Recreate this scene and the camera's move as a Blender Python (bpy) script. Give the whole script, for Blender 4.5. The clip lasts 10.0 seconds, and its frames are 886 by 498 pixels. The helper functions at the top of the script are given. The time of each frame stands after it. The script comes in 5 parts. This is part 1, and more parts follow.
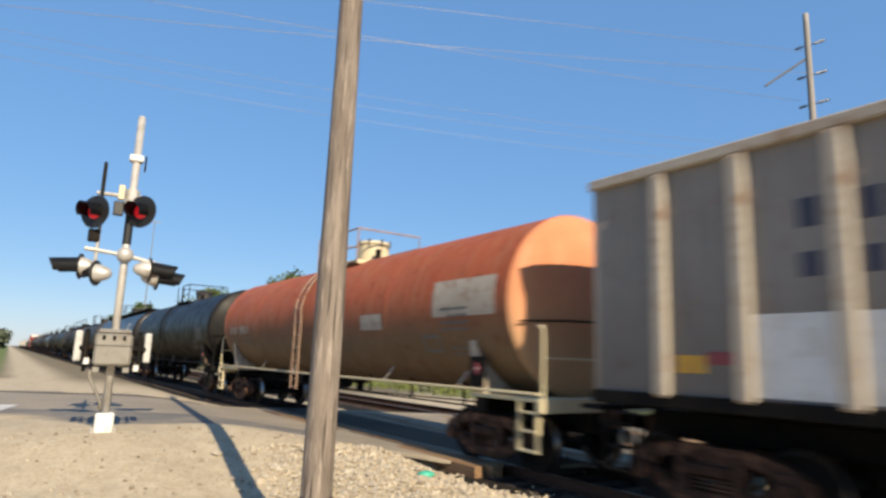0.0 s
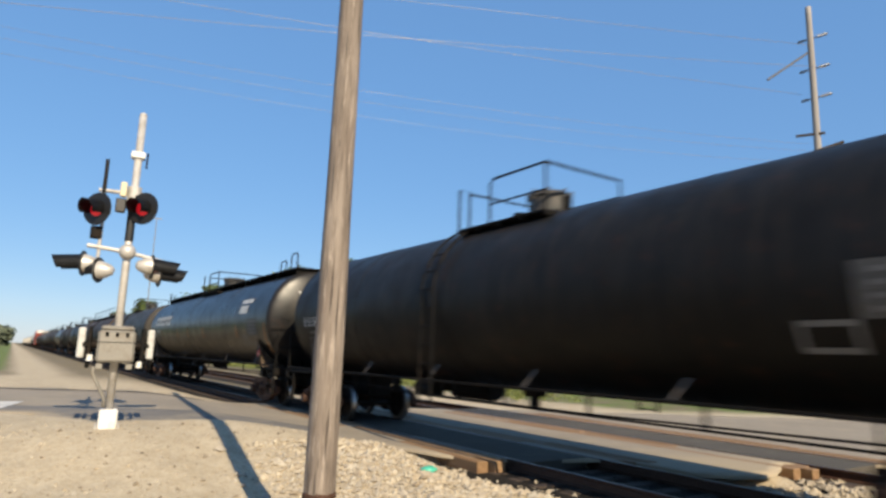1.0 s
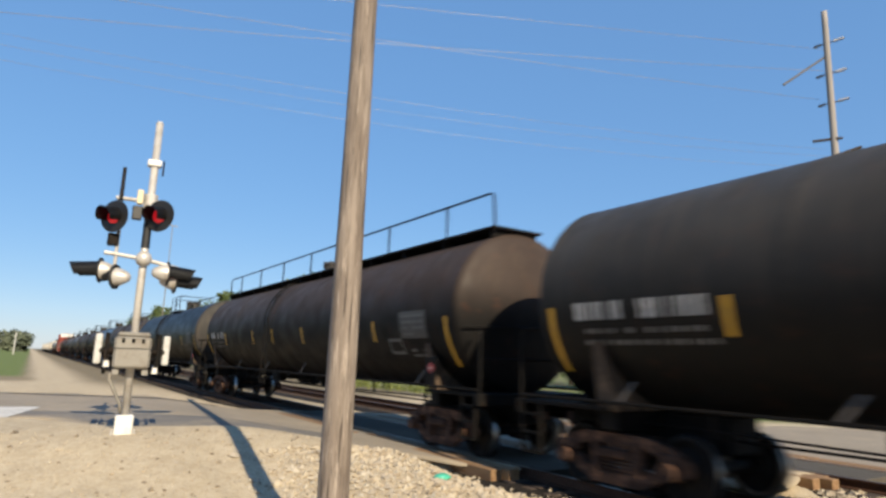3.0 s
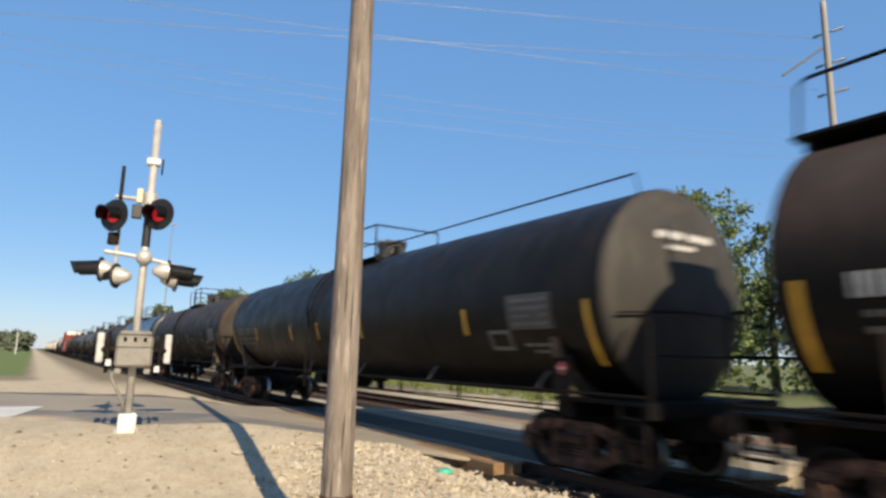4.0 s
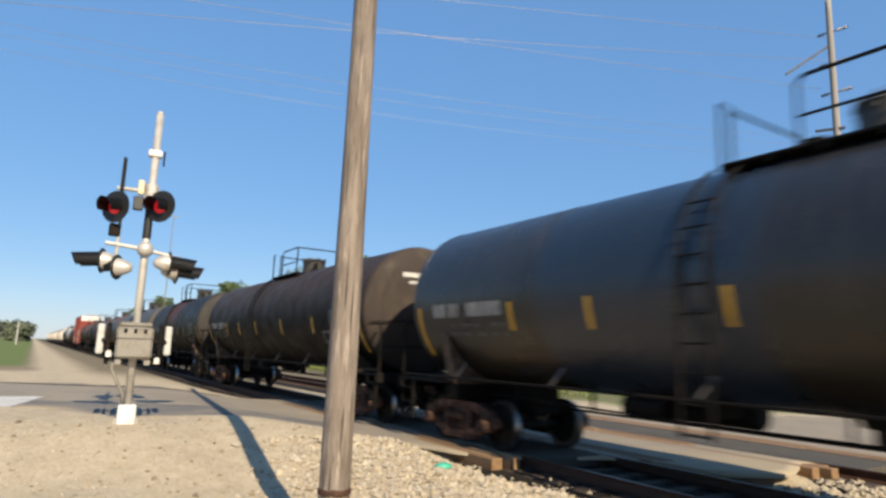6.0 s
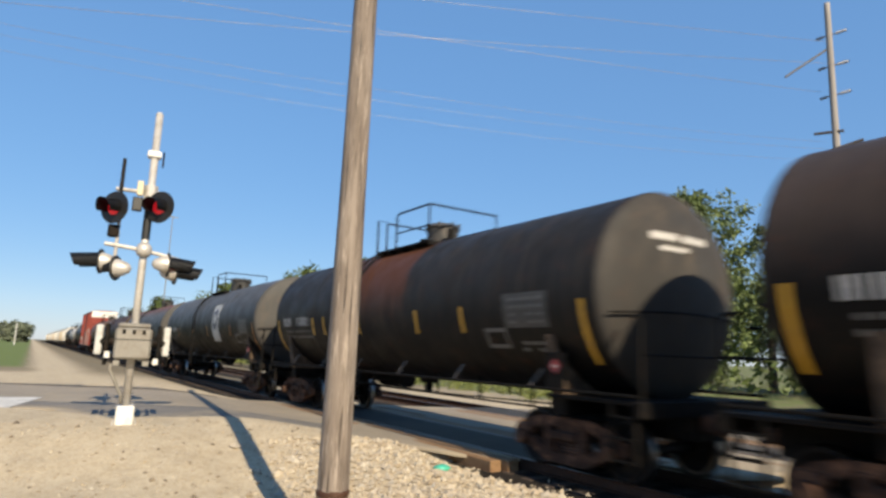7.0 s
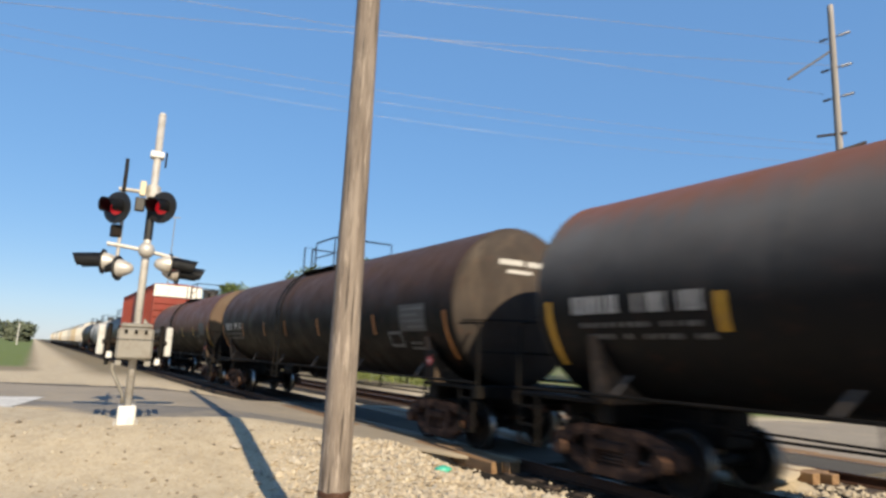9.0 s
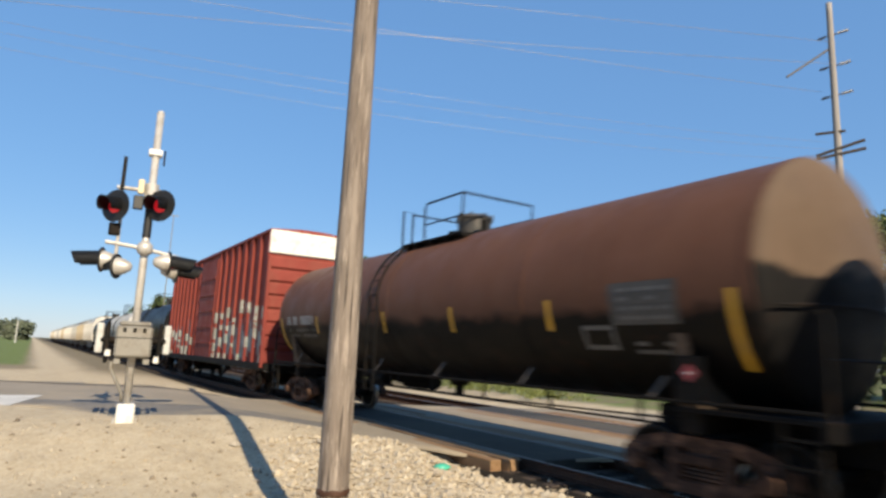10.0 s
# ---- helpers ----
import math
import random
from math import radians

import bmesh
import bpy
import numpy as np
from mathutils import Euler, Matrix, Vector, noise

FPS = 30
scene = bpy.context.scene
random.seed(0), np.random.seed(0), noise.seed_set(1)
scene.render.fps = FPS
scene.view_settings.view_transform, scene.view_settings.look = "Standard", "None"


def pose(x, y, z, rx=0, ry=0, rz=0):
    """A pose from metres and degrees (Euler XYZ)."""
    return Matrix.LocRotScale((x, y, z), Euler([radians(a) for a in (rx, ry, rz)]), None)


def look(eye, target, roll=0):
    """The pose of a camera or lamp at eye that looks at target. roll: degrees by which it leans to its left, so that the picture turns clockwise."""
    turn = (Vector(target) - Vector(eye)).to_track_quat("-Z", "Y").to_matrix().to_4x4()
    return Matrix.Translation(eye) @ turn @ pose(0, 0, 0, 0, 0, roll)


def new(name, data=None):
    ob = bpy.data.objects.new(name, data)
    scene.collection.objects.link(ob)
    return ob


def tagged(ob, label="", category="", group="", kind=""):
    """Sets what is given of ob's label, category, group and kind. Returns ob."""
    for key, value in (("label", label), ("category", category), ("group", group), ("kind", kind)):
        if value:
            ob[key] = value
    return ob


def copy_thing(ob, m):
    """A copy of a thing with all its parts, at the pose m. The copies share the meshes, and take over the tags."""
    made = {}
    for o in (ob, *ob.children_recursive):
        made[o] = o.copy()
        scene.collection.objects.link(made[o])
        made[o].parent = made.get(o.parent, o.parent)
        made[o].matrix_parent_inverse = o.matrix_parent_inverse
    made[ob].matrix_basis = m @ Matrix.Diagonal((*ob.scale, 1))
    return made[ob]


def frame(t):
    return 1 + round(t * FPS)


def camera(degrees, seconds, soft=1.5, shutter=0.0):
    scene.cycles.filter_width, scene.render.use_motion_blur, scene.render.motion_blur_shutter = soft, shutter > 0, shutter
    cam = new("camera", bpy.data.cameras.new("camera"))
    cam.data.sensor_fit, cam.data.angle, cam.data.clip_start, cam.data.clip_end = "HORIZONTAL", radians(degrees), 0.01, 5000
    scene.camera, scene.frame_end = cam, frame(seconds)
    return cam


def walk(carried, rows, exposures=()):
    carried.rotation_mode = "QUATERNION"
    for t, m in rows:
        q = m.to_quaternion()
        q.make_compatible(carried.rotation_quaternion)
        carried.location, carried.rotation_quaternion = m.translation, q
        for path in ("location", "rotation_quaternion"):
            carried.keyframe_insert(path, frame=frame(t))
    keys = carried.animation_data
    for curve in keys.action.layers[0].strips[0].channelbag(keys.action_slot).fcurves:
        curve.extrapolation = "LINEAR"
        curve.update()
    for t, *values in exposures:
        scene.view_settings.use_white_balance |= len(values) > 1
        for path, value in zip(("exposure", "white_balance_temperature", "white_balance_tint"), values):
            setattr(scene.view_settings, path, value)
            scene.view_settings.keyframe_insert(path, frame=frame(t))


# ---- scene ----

# camera: hand-held beside a level crossing, turning only
EYE = (0.0, 0.0, 1.66)
cam = camera(70.46, 10.0, soft=2.8, shutter=0.22)
TURNS = [
    (0.0, 100.088, -2.037, -34.43), (0.5, 99.881, -2.417, -34.502), (1.0, 99.684, -1.849, -34.227),
    (1.5, 99.968, -1.596, -33.144), (2.0, 101.42, -1.149, -32.664), (2.5, 100.867, -2.043, -33.043),
    (4.0, 99.813, -1.347, -32.89), (4.5, 100.291, -1.162, -32.722), (5.0, 99.33, -2.043, -32.903),
    (5.5, 99.34, -1.972, -32.881), (7.0, 99.529, -2.147, -33.039), (7.5, 99.743, -2.139, -32.902),
    (8.0, 99.727, -2.274, -32.85), (8.5, 99.657, -2.294, -32.863), (9.0, 99.63, -2.363, -32.895),
    (9.5, 99.497, -2.255, -32.989), (10.0, 99.454, -2.318, -33.0),
]
walk(cam, [(t, pose(*EYE, rx, ry, rz)) for t, rx, ry, rz in TURNS], exposures=[(0.0, 0.69), (10.0, 0.69)])

# ---- light ----
SUN_ELEVATION, SUN_BEARING = 31.5, 186.8
world = bpy.data.worlds.new("sky")
scene.world = world
world.use_nodes = True
wn = world.node_tree.nodes
sky = wn.new("ShaderNodeTexSky")
sky.sky_type = "NISHITA"
sky.sun_disc = False
sky.sun_elevation = radians(SUN_ELEVATION)
sky.sun_rotation = radians(SUN_BEARING)
sky.air_density, sky.dust_density, sky.ozone_density = 1.0, 0.1, 4.0
wn["Background"].inputs["Strength"].default_value = 0.193
# the clear deep blue of a dry afternoon: less glare at the horizon, more colour
soften = wn.new("ShaderNodeGamma")
soften.inputs["Gamma"].default_value = 0.6
deepen = wn.new("ShaderNodeHueSaturation")
deepen.inputs["Saturation"].default_value = 1.5
world.node_tree.links.new(sky.outputs[0], soften.inputs["Color"])
world.node_tree.links.new(soften.outputs[0], deepen.inputs["Color"])
tint = wn.new("ShaderNodeMix")
tint.data_type, tint.blend_type = "RGBA", "MIX"
tint.inputs[0].default_value = 0.5
tint.inputs[7].default_value = (0.6, 1.13, 2.24, 1)
world.node_tree.links.new(deepen.outputs[0], tint.inputs[6])
world.node_tree.links.new(tint.outputs[2], wn["Background"].inputs["Color"])
sun_data = bpy.data.lights.new("sun", "SUN")
sun_data.energy, sun_data.angle, sun_data.color = 5.0, radians(0.5), (1.0, 0.845, 0.61)
sun = new("sun", sun_data)
b, e = radians(SUN_BEARING), radians(SUN_ELEVATION)
sun.matrix_world = look((0, 0, 0), (-math.sin(b) * math.cos(e), -math.cos(b) * math.cos(e), -math.sin(e)))

# ---- materials ----
def nodes_of(name):
    m = bpy.data.materials.new(name)
    m.use_nodes = True
    nt = m.node_tree
    return m, nt, nt.nodes["Principled BSDF"]


def node(nt, kind, **values):
    n = nt.nodes.new("ShaderNode" + kind)
    for key, value in values.items():
        n.inputs[key].default_value = value
    return n


def noise_of(nt, vec, scale, detail=6.0, rough=0.6, stretch=(1, 1, 1)):
    mp = node(nt, "Mapping", Scale=stretch)
    nt.links.new(vec, mp.inputs["Vector"])
    n = node(nt, "TexNoise", Scale=scale, Detail=detail, Roughness=rough)
    nt.links.new(mp.outputs[0], n.inputs["Vector"])
    return n.outputs["Fac"]


def ramp(nt, fac, stops):
    r = nt.nodes.new("ShaderNodeValToRGB")
    el = r.color_ramp.elements
    while len(el) < len(stops):
        el.new(0.5)
    for s, (p, c) in zip(el, stops):
        s.position, s.color = p, (*c, 1) if len(c) == 3 else c
    nt.links.new(fac, r.inputs[0])
    return r.outputs[0]


def blend(nt, fac, a, b_, kind="MIX"):
    m = nt.nodes.new("ShaderNodeMix")
    m.data_type, m.blend_type = "RGBA", kind
    for sock, val in ((m.inputs[0], fac), (m.inputs[6], a), (m.inputs[7], b_)):
        if isinstance(val, (int, float)):
            sock.default_value = val
        elif isinstance(val, tuple):
            sock.default_value = (*val, 1)
        else:
            nt.links.new(val, sock)
    return m.outputs[2]


def maths(nt, op, a, b_=0.0):
    m = nt.nodes.new("ShaderNodeMath")
    m.operation = op
    for sock, val in ((m.inputs[0], a), (m.inputs[1], b_)):
        if isinstance(val, (int, float)):
            sock.default_value = val
        else:
            nt.links.new(val, sock)
    return m.outputs[0]


def step_of(nt, value, lo, hi):
    m = nt.nodes.new("ShaderNodeMapRange")
    m.interpolation_type = "SMOOTHSTEP"
    m.inputs["From Min"].default_value, m.inputs["From Max"].default_value = lo, hi
    nt.links.new(value, m.inputs["Value"])
    return m.outputs[0]


def bump_of(nt, p, height, strength, distance=0.02):
    bm_ = node(nt, "Bump", Strength=strength, Distance=distance)
    nt.links.new(height, bm_.inputs["Height"])
    nt.links.new(bm_.outputs[0], p.inputs["Normal"])


def coords(nt, which="Object"):
    return nt.nodes.new("ShaderNodeTexCoord").outputs[which]


def axes(nt, vec):
    s = nt.nodes.new("ShaderNodeSeparateXYZ")
    nt.links.new(vec, s.inputs[0])
    return s.outputs


def plain(name, col, rough=0.6, metal=0.0, grain=30.0, vary=0.35, bump=0.15, dist=0.004, stain=None, glow=0.0, spec=0.5):
    """Paint, metal, rubber: two scales of variation and a fine relief."""
    m, nt, p = nodes_of(name)
    v = coords(nt)
    big, fine = noise_of(nt, v, 2.2), noise_of(nt, v, grain)
    dark = tuple(c * (1 - vary) for c in col)
    light = tuple(min(1, c * (1 + vary * 0.5)) for c in col)
    c1 = ramp(nt, big, [(0.3, dark), (0.7, light)])
    c1 = blend(nt, ramp(nt, fine, [(0.4, (0, 0, 0)), (0.65, (1, 1, 1))]), c1, tuple(c * (1 - vary * 0.6) for c in col))
    if stain:
        c1 = blend(nt, ramp(nt, noise_of(nt, v, 4.5, 8, 0.7), [(0.5, (0, 0, 0)), (0.66, (1, 1, 1))]), c1, stain)
    nt.links.new(c1, p.inputs["Base Color"])
    rr = ramp(nt, fine, [(0.3, (rough * 0.8,) * 3), (0.7, (min(1, rough * 1.2),) * 3)])
    nt.links.new(rr, p.inputs["Roughness"])
    p.inputs["Metallic"].default_value = metal
    p.inputs["Specular IOR Level"].default_value = spec
    if glow:
        p.inputs["Emission Color"].default_value, p.inputs["Emission Strength"].default_value = (*col, 1), glow
    bump_of(nt, p, fine, bump, dist)
    return m


def car_paint(name, upper, lower, split=2.3, soft=0.8, rough=0.45, rust=0.25, rust_col=(0.16, 0.055, 0.025), top=None, band=None, streak=0.5, dust=(0.16, 0.12, 0.085), blue=None, spec=0.11):
    """Weathered steel paint on a railway car: vertical run-off streaks, rust blooms; lower holds road dust, a second
    paint or the belly's shade.
    """
    m, nt, p = nodes_of(name)
    v = coords(nt)
    ax = axes(nt, v)
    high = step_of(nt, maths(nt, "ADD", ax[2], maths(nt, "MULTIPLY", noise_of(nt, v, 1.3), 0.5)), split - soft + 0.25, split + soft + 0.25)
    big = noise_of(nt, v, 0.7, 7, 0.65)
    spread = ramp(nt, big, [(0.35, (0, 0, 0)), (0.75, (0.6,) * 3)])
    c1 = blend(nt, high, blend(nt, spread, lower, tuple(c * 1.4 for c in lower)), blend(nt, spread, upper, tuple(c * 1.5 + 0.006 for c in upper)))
    runs = noise_of(nt, v, 5.0, 5, 0.7, (0.4, 1.6, 0.12))
    marks_ = maths(nt, "MULTIPLY", ramp(nt, runs, [(0.48, (0, 0, 0)), (0.75, (1, 1, 1))]), streak)
    c1 = blend(nt, maths(nt, "MULTIPLY", marks_, maths(nt, "ADD", maths(nt, "MULTIPLY", high, 0.94), 0.06)), c1, dust)
    if top:
        c1 = blend(nt, maths(nt, "MULTIPLY", step_of(nt, maths(nt, "ADD", ax[2], maths(nt, "MULTIPLY", runs, 0.9)), 3.85, 4.5), 0.85), c1, top)
    if band:
        lo, hi, col = band
        wob = maths(nt, "ADD", ax[1], maths(nt, "MULTIPLY", noise_of(nt, v, 2.5), 0.5))
        inside = maths(nt, "MULTIPLY", step_of(nt, wob, lo, lo + 0.3), maths(nt, "SUBTRACT", 1.0, step_of(nt, wob, hi - 0.3, hi)))
        c1 = blend(nt, maths(nt, "MULTIPLY", inside, step_of(nt, maths(nt, "ADD", ax[2], runs), 2.6, 3.8)), c1, col)
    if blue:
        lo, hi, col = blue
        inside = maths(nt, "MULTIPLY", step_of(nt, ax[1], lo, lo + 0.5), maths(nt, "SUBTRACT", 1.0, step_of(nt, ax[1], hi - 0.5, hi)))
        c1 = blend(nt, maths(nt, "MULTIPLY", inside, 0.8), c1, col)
    if rust:
        c1 = blend(nt, maths(nt, "MULTIPLY", ramp(nt, noise_of(nt, v, 3.2, 9, 0.72), [(0.55, (0, 0, 0)), (0.72, (1, 1, 1))]), rust), c1, rust_col)
    fine = noise_of(nt, v, 45)
    p.inputs["Specular IOR Level"].default_value = spec
    nt.links.new(c1, p.inputs["Base Color"])
    nt.links.new(ramp(nt, noise_of(nt, v, 1.8, 6), [(0.3, (rough * 0.8,) * 3), (0.75, (min(1, rough * 1.35),) * 3)]), p.inputs["Roughness"])
    bump_of(nt, p, maths(nt, "ADD", maths(nt, "MULTIPLY", noise_of(nt, v, 0.9, 3), 3.0), fine), 0.12, 0.01)
    return m


def wood(name, dark, light, along=2, rough=0.85, scale=1.0, bump=0.6, cracks=0.0, fleck=False):
    m, nt, p = nodes_of(name)
    v = coords(nt)
    st = [14.0 * scale] * 3
    st[along] = 0.55 * scale
    grain = noise_of(nt, v, 1.0, 9, 0.72, tuple(st))
    blot = noise_of(nt, v, 1.1, 5)
    oi = nt.nodes.new("ShaderNodeObjectInfo")
    c1 = ramp(nt, grain, [(0.32, dark), (0.5, tuple((a + b2) / 2 for a, b2 in zip(dark, light))), (0.68, light)])
    c1 = blend(nt, maths(nt, "MULTIPLY", blot, 0.5), c1, tuple(c * 0.75 for c in light))
    c1 = blend(nt, maths(nt, "MULTIPLY", oi.outputs["Random"], 0.35), c1, dark)
    if cracks:
        sc = [34.0] * 3
        sc[along] = 1.3 if fleck else 0.4
        split = ramp(nt, noise_of(nt, v, 1.0, 4, 0.6, tuple(sc)), [(0.34, (1, 1, 1)), (0.42, (0, 0, 0))])
        c1 = blend(nt, maths(nt, "MULTIPLY", split, cracks), c1, tuple(c * 0.35 for c in dark))
        sc = [7.0] * 3
        sc[along] = 0.9 if fleck else 0.25
        c1 = blend(nt, maths(nt, "MULTIPLY", ramp(nt, noise_of(nt, v, 1.0, 4, 0.6, tuple(sc)), [(0.45, (0, 0, 0)), (0.62, (1, 1, 1))]), 0.6), c1, dark)
        grain = maths(nt, "SUBTRACT", grain, maths(nt, "MULTIPLY", split, 0.8))
    if fleck:
        # short pale slivers and darker weathered patches
        c1 = blend(nt, ramp(nt, noise_of(nt, v, 1.0, 6, 0.75, (26.0, 26.0, 1.9)), [(0.54, (0, 0, 0)), (0.62, (0.5,) * 3)]), c1, tuple(min(0.8, c * 1.25) for c in light))
        c1 = blend(nt, ramp(nt, noise_of(nt, v, 1.0, 6, 0.75, (16.0, 16.0, 1.5)), [(0.53, (0, 0, 0)), (0.63, (0.5,) * 3)]), c1, tuple(c * 0.7 for c in dark))
    nt.links.new(c1, p.inputs["Base Color"])
    p.inputs["Roughness"].default_value = rough
    bump_of(nt, p, grain, bump, 0.012)
    return m


def ground_material():
    m, nt, p = nodes_of("ground_earth")
    v = coords(nt)
    ax = axes(nt, v)
    big, mid, fine = noise_of(nt, v, 0.25, 6), noise_of(nt, v, 3.0, 8, 0.7), noise_of(nt, v, 55, 6, 0.75)
    vo = node(nt, "TexVoronoi", Scale=26.0, Randomness=1.0)
    nt.links.new(v, vo.inputs["Vector"])
    stone = ramp(nt, axes(nt, vo.outputs["Color"])[0], [(0.0, (0.250, 0.194, 0.125)), (0.45, (0.389, 0.319, 0.222)), (0.8, (0.458, 0.396, 0.299)), (1.0, (0.319, 0.271, 0.208))])
    sand = ramp(nt, mid, [(0.3, (0.375, 0.299, 0.191)), (0.55, (0.472, 0.389, 0.267)), (0.75, (0.514, 0.441, 0.319))])
    sand = blend(nt, ramp(nt, noise_of(nt, v, 0.9, 8, 0.75), [(0.5, (0, 0, 0)), (0.68, (0.7,) * 3)]), sand, (0.229, 0.181, 0.118))
    near = blend(nt, ramp(nt, fine, [(0.42, (0, 0, 0)), (0.58, (0.75,) * 3)]), sand, stone)
    dirt = ramp(nt, mid, [(0.3, (0.105, 0.083, 0.046)), (0.7, (0.19, 0.15, 0.088))])
    grass = ramp(nt, mid, [(0.3, (0.08, 0.105, 0.02)), (0.6, (0.115, 0.155, 0.03)), (0.8, (0.165, 0.17, 0.05))])
    wob = maths(nt, "MULTIPLY", maths(nt, "SUBTRACT", big, 0.5), 1.0)
    wx = maths(nt, "ADD", ax[0], wob)
    # the strip between lane and rails is browner
    strip = maths(nt, "MULTIPLY", step_of(nt, wx, 1.5, 3.0), step_of(nt, ax[1], 24.0, 34.0))
    c1 = blend(nt, maths(nt, "MULTIPLY", strip, 0.95), near, dirt)
    wy = maths(nt, "ADD", ax[1], wob)
    field = maths(nt, "MULTIPLY", maths(nt, "SUBTRACT", 1.0, step_of(nt, wx, -0.5, 0.2)), step_of(nt, wy, 35.0, 38.5))
    edge = maths(nt, "MULTIPLY", maths(nt, "SUBTRACT", 1.0, step_of(nt, wx, -0.2, 0.7)), step_of(nt, wy, 30.5, 33.0))
    c1 = blend(nt, maths(nt, "MULTIPLY", edge, 0.8), c1, dirt)
    c1 = blend(nt, field, c1, grass)
    far_side = maths(nt, "MULTIPLY", step_of(nt, wx, 18.5, 20.5), step_of(nt, maths(nt, "ADD", wy, maths(nt, "MULTIPLY", wx, 0.55)), 25.0, 28.0))
    c1 = blend(nt, far_side, c1, blend(nt, ramp(nt, noise_of(nt, v, 0.8), [(0.45, (0, 0, 0)), (0.6, (1, 1, 1))]), grass, dirt))
    nt.links.new(c1, p.inputs["Base Color"])
    p.inputs["Roughness"].default_value = 0.95
    bump_of(nt, p, maths(nt, "ADD", fine, maths(nt, "MULTIPLY", vo.outputs["Distance"], -1.2)), 0.5, 0.02)
    return m


def asphalt(name, dark, light, sand=1.0):
    m, nt, p = nodes_of(name)
    v = coords(nt)
    big, fine = noise_of(nt, v, 0.45, 7, 0.6), noise_of(nt, v, 90, 4, 0.8)
    wear = noise_of(nt, v, 1.2, 7, 0.65, (1.0, 0.35, 1.0))
    c1 = ramp(nt, big, [(0.3, dark), (0.7, light)])
    c1 = blend(nt, maths(nt, "MULTIPLY", wear, 0.35), c1, tuple(c * 1.35 for c in light))
    c1 = blend(nt, ramp(nt, fine, [(0.45, (0, 0, 0)), (0.65, (0.5,) * 3)]), c1, tuple(c * 1.6 for c in light))
    blots = noise_of(nt, v, 0.9, 8, 0.7)
    sandy = ramp(nt, blots, [(0.5, (0, 0, 0)), (0.72, (0.7,) * 3)])
    c1 = blend(nt, maths(nt, "MULTIPLY", sandy, sand), c1, (0.31, 0.2542, 0.1736))
    # sand washed over the road's edges
    ax = axes(nt, v)
    q = maths(nt, "ADD", maths(nt, "MULTIPLY", ax[0], 0.51), maths(nt, "MULTIPLY", ax[1], 0.86))
    q = maths(nt, "ADD", q, maths(nt, "MULTIPLY", maths(nt, "SUBTRACT", blots, 0.5), 2.4))
    wash = maths(nt, "SUBTRACT", 1.0, maths(nt, "MULTIPLY", step_of(nt, q, 11.0, 12.6), maths(nt, "SUBTRACT", 1.0, step_of(nt, q, 19.6, 20.8))))
    c1 = blend(nt, maths(nt, "MULTIPLY", wash, 0.8 * sand), c1, (0.3348, 0.2728, 0.186))
    nt.links.new(c1, p.inputs["Base Color"])
    p.inputs["Roughness"].default_value = 0.9
    bump_of(nt, p, fine, 0.5, 0.006)
    return m


def stones(name, cols, rough=0.9):
    m, nt, p = nodes_of(name)
    g = nt.nodes.new("ShaderNodeNewGeometry")
    v = coords(nt)
    c1 = ramp(nt, g.outputs["Random Per Island"], [(i / (len(cols) - 1), c) for i, c in enumerate(cols)])
    f = noise_of(nt, v, 60, 5, 0.7)
    c1 = blend(nt, maths(nt, "MULTIPLY", f, 0.45), c1, tuple(c * 0.6 for c in cols[0]))
    nt.links.new(c1, p.inputs["Base Color"])
    p.inputs["Roughness"].default_value = rough
    bump_of(nt, p, f, 0.4, 0.006)
    return m


def leaf_material(name, a, b_):
    m, nt, p = nodes_of(name)
    g = nt.nodes.new("ShaderNodeNewGeometry")
    v = coords(nt)
    c1 = ramp(nt, g.outputs["Random Per Island"], [(0.0, a), (0.6, b_), (1.0, tuple(c * 1.3 for c in b_))])
    c1 = blend(nt, maths(nt, "MULTIPLY", noise_of(nt, v, 1.2), 0.5), c1, a)
    nt.links.new(c1, p.inputs["Base Color"])
    p.inputs["Roughness"].default_value = 0.65
    p.inputs["Transmission Weight"].default_value = 0.0
    return m


M = {}
M["ground"] = ground_material()
M["road"] = asphalt("worn_asphalt", (0.1674, 0.1395, 0.1054), (0.2294, 0.1953, 0.1519))
M["patch"] = asphalt("dark_asphalt", (0.1023, 0.093, 0.0837), (0.1395, 0.1271, 0.1116))
M["seam"] = asphalt("sealed_joint", (0.0136, 0.013, 0.013), (0.0248, 0.0229, 0.0217), sand=0.2)
M["line"] = plain("road_paint", (0.576, 0.56, 0.528), 0.75, grain=60, vary=0.25, stain=(0.24, 0.216, 0.184))
# near-black stones: shade under the train is put into their colour
M["ballast"] = stones("shaded_ballast_stone", [(0.01, 0.008, 0.0064), (0.024, 0.0184, 0.0136), (0.04, 0.032, 0.024), (0.014, 0.0112, 0.0088)])
M["gravel"] = stones("pale_gravel", [(0.271, 0.214, 0.143), (0.399, 0.335, 0.242), (0.499, 0.442, 0.349), (0.342, 0.299, 0.242), (0.442, 0.371, 0.271)])
M["clod"] = stones("brown_clods", [(0.1, 0.075, 0.05), (0.2, 0.16, 0.11), (0.3, 0.25, 0.18), (0.14, 0.11, 0.08)])
M["rail"] = plain("rusty_rail", (0.0806, 0.0372, 0.0217), 0.7, 0.4, vary=0.4)
M["railtop"] = plain("polished_rail", (0.18, 0.1575, 0.1425), 0.42, 1.0, vary=0.2)
M["tie"] = wood("creosoted_timber", (0.0186, 0.0124, 0.0093), (0.0744, 0.0496, 0.0341), along=0)
M["plank"] = wood("crossing_timber", (0.124, 0.0651, 0.0279), (0.31, 0.1922, 0.0992), along=1)
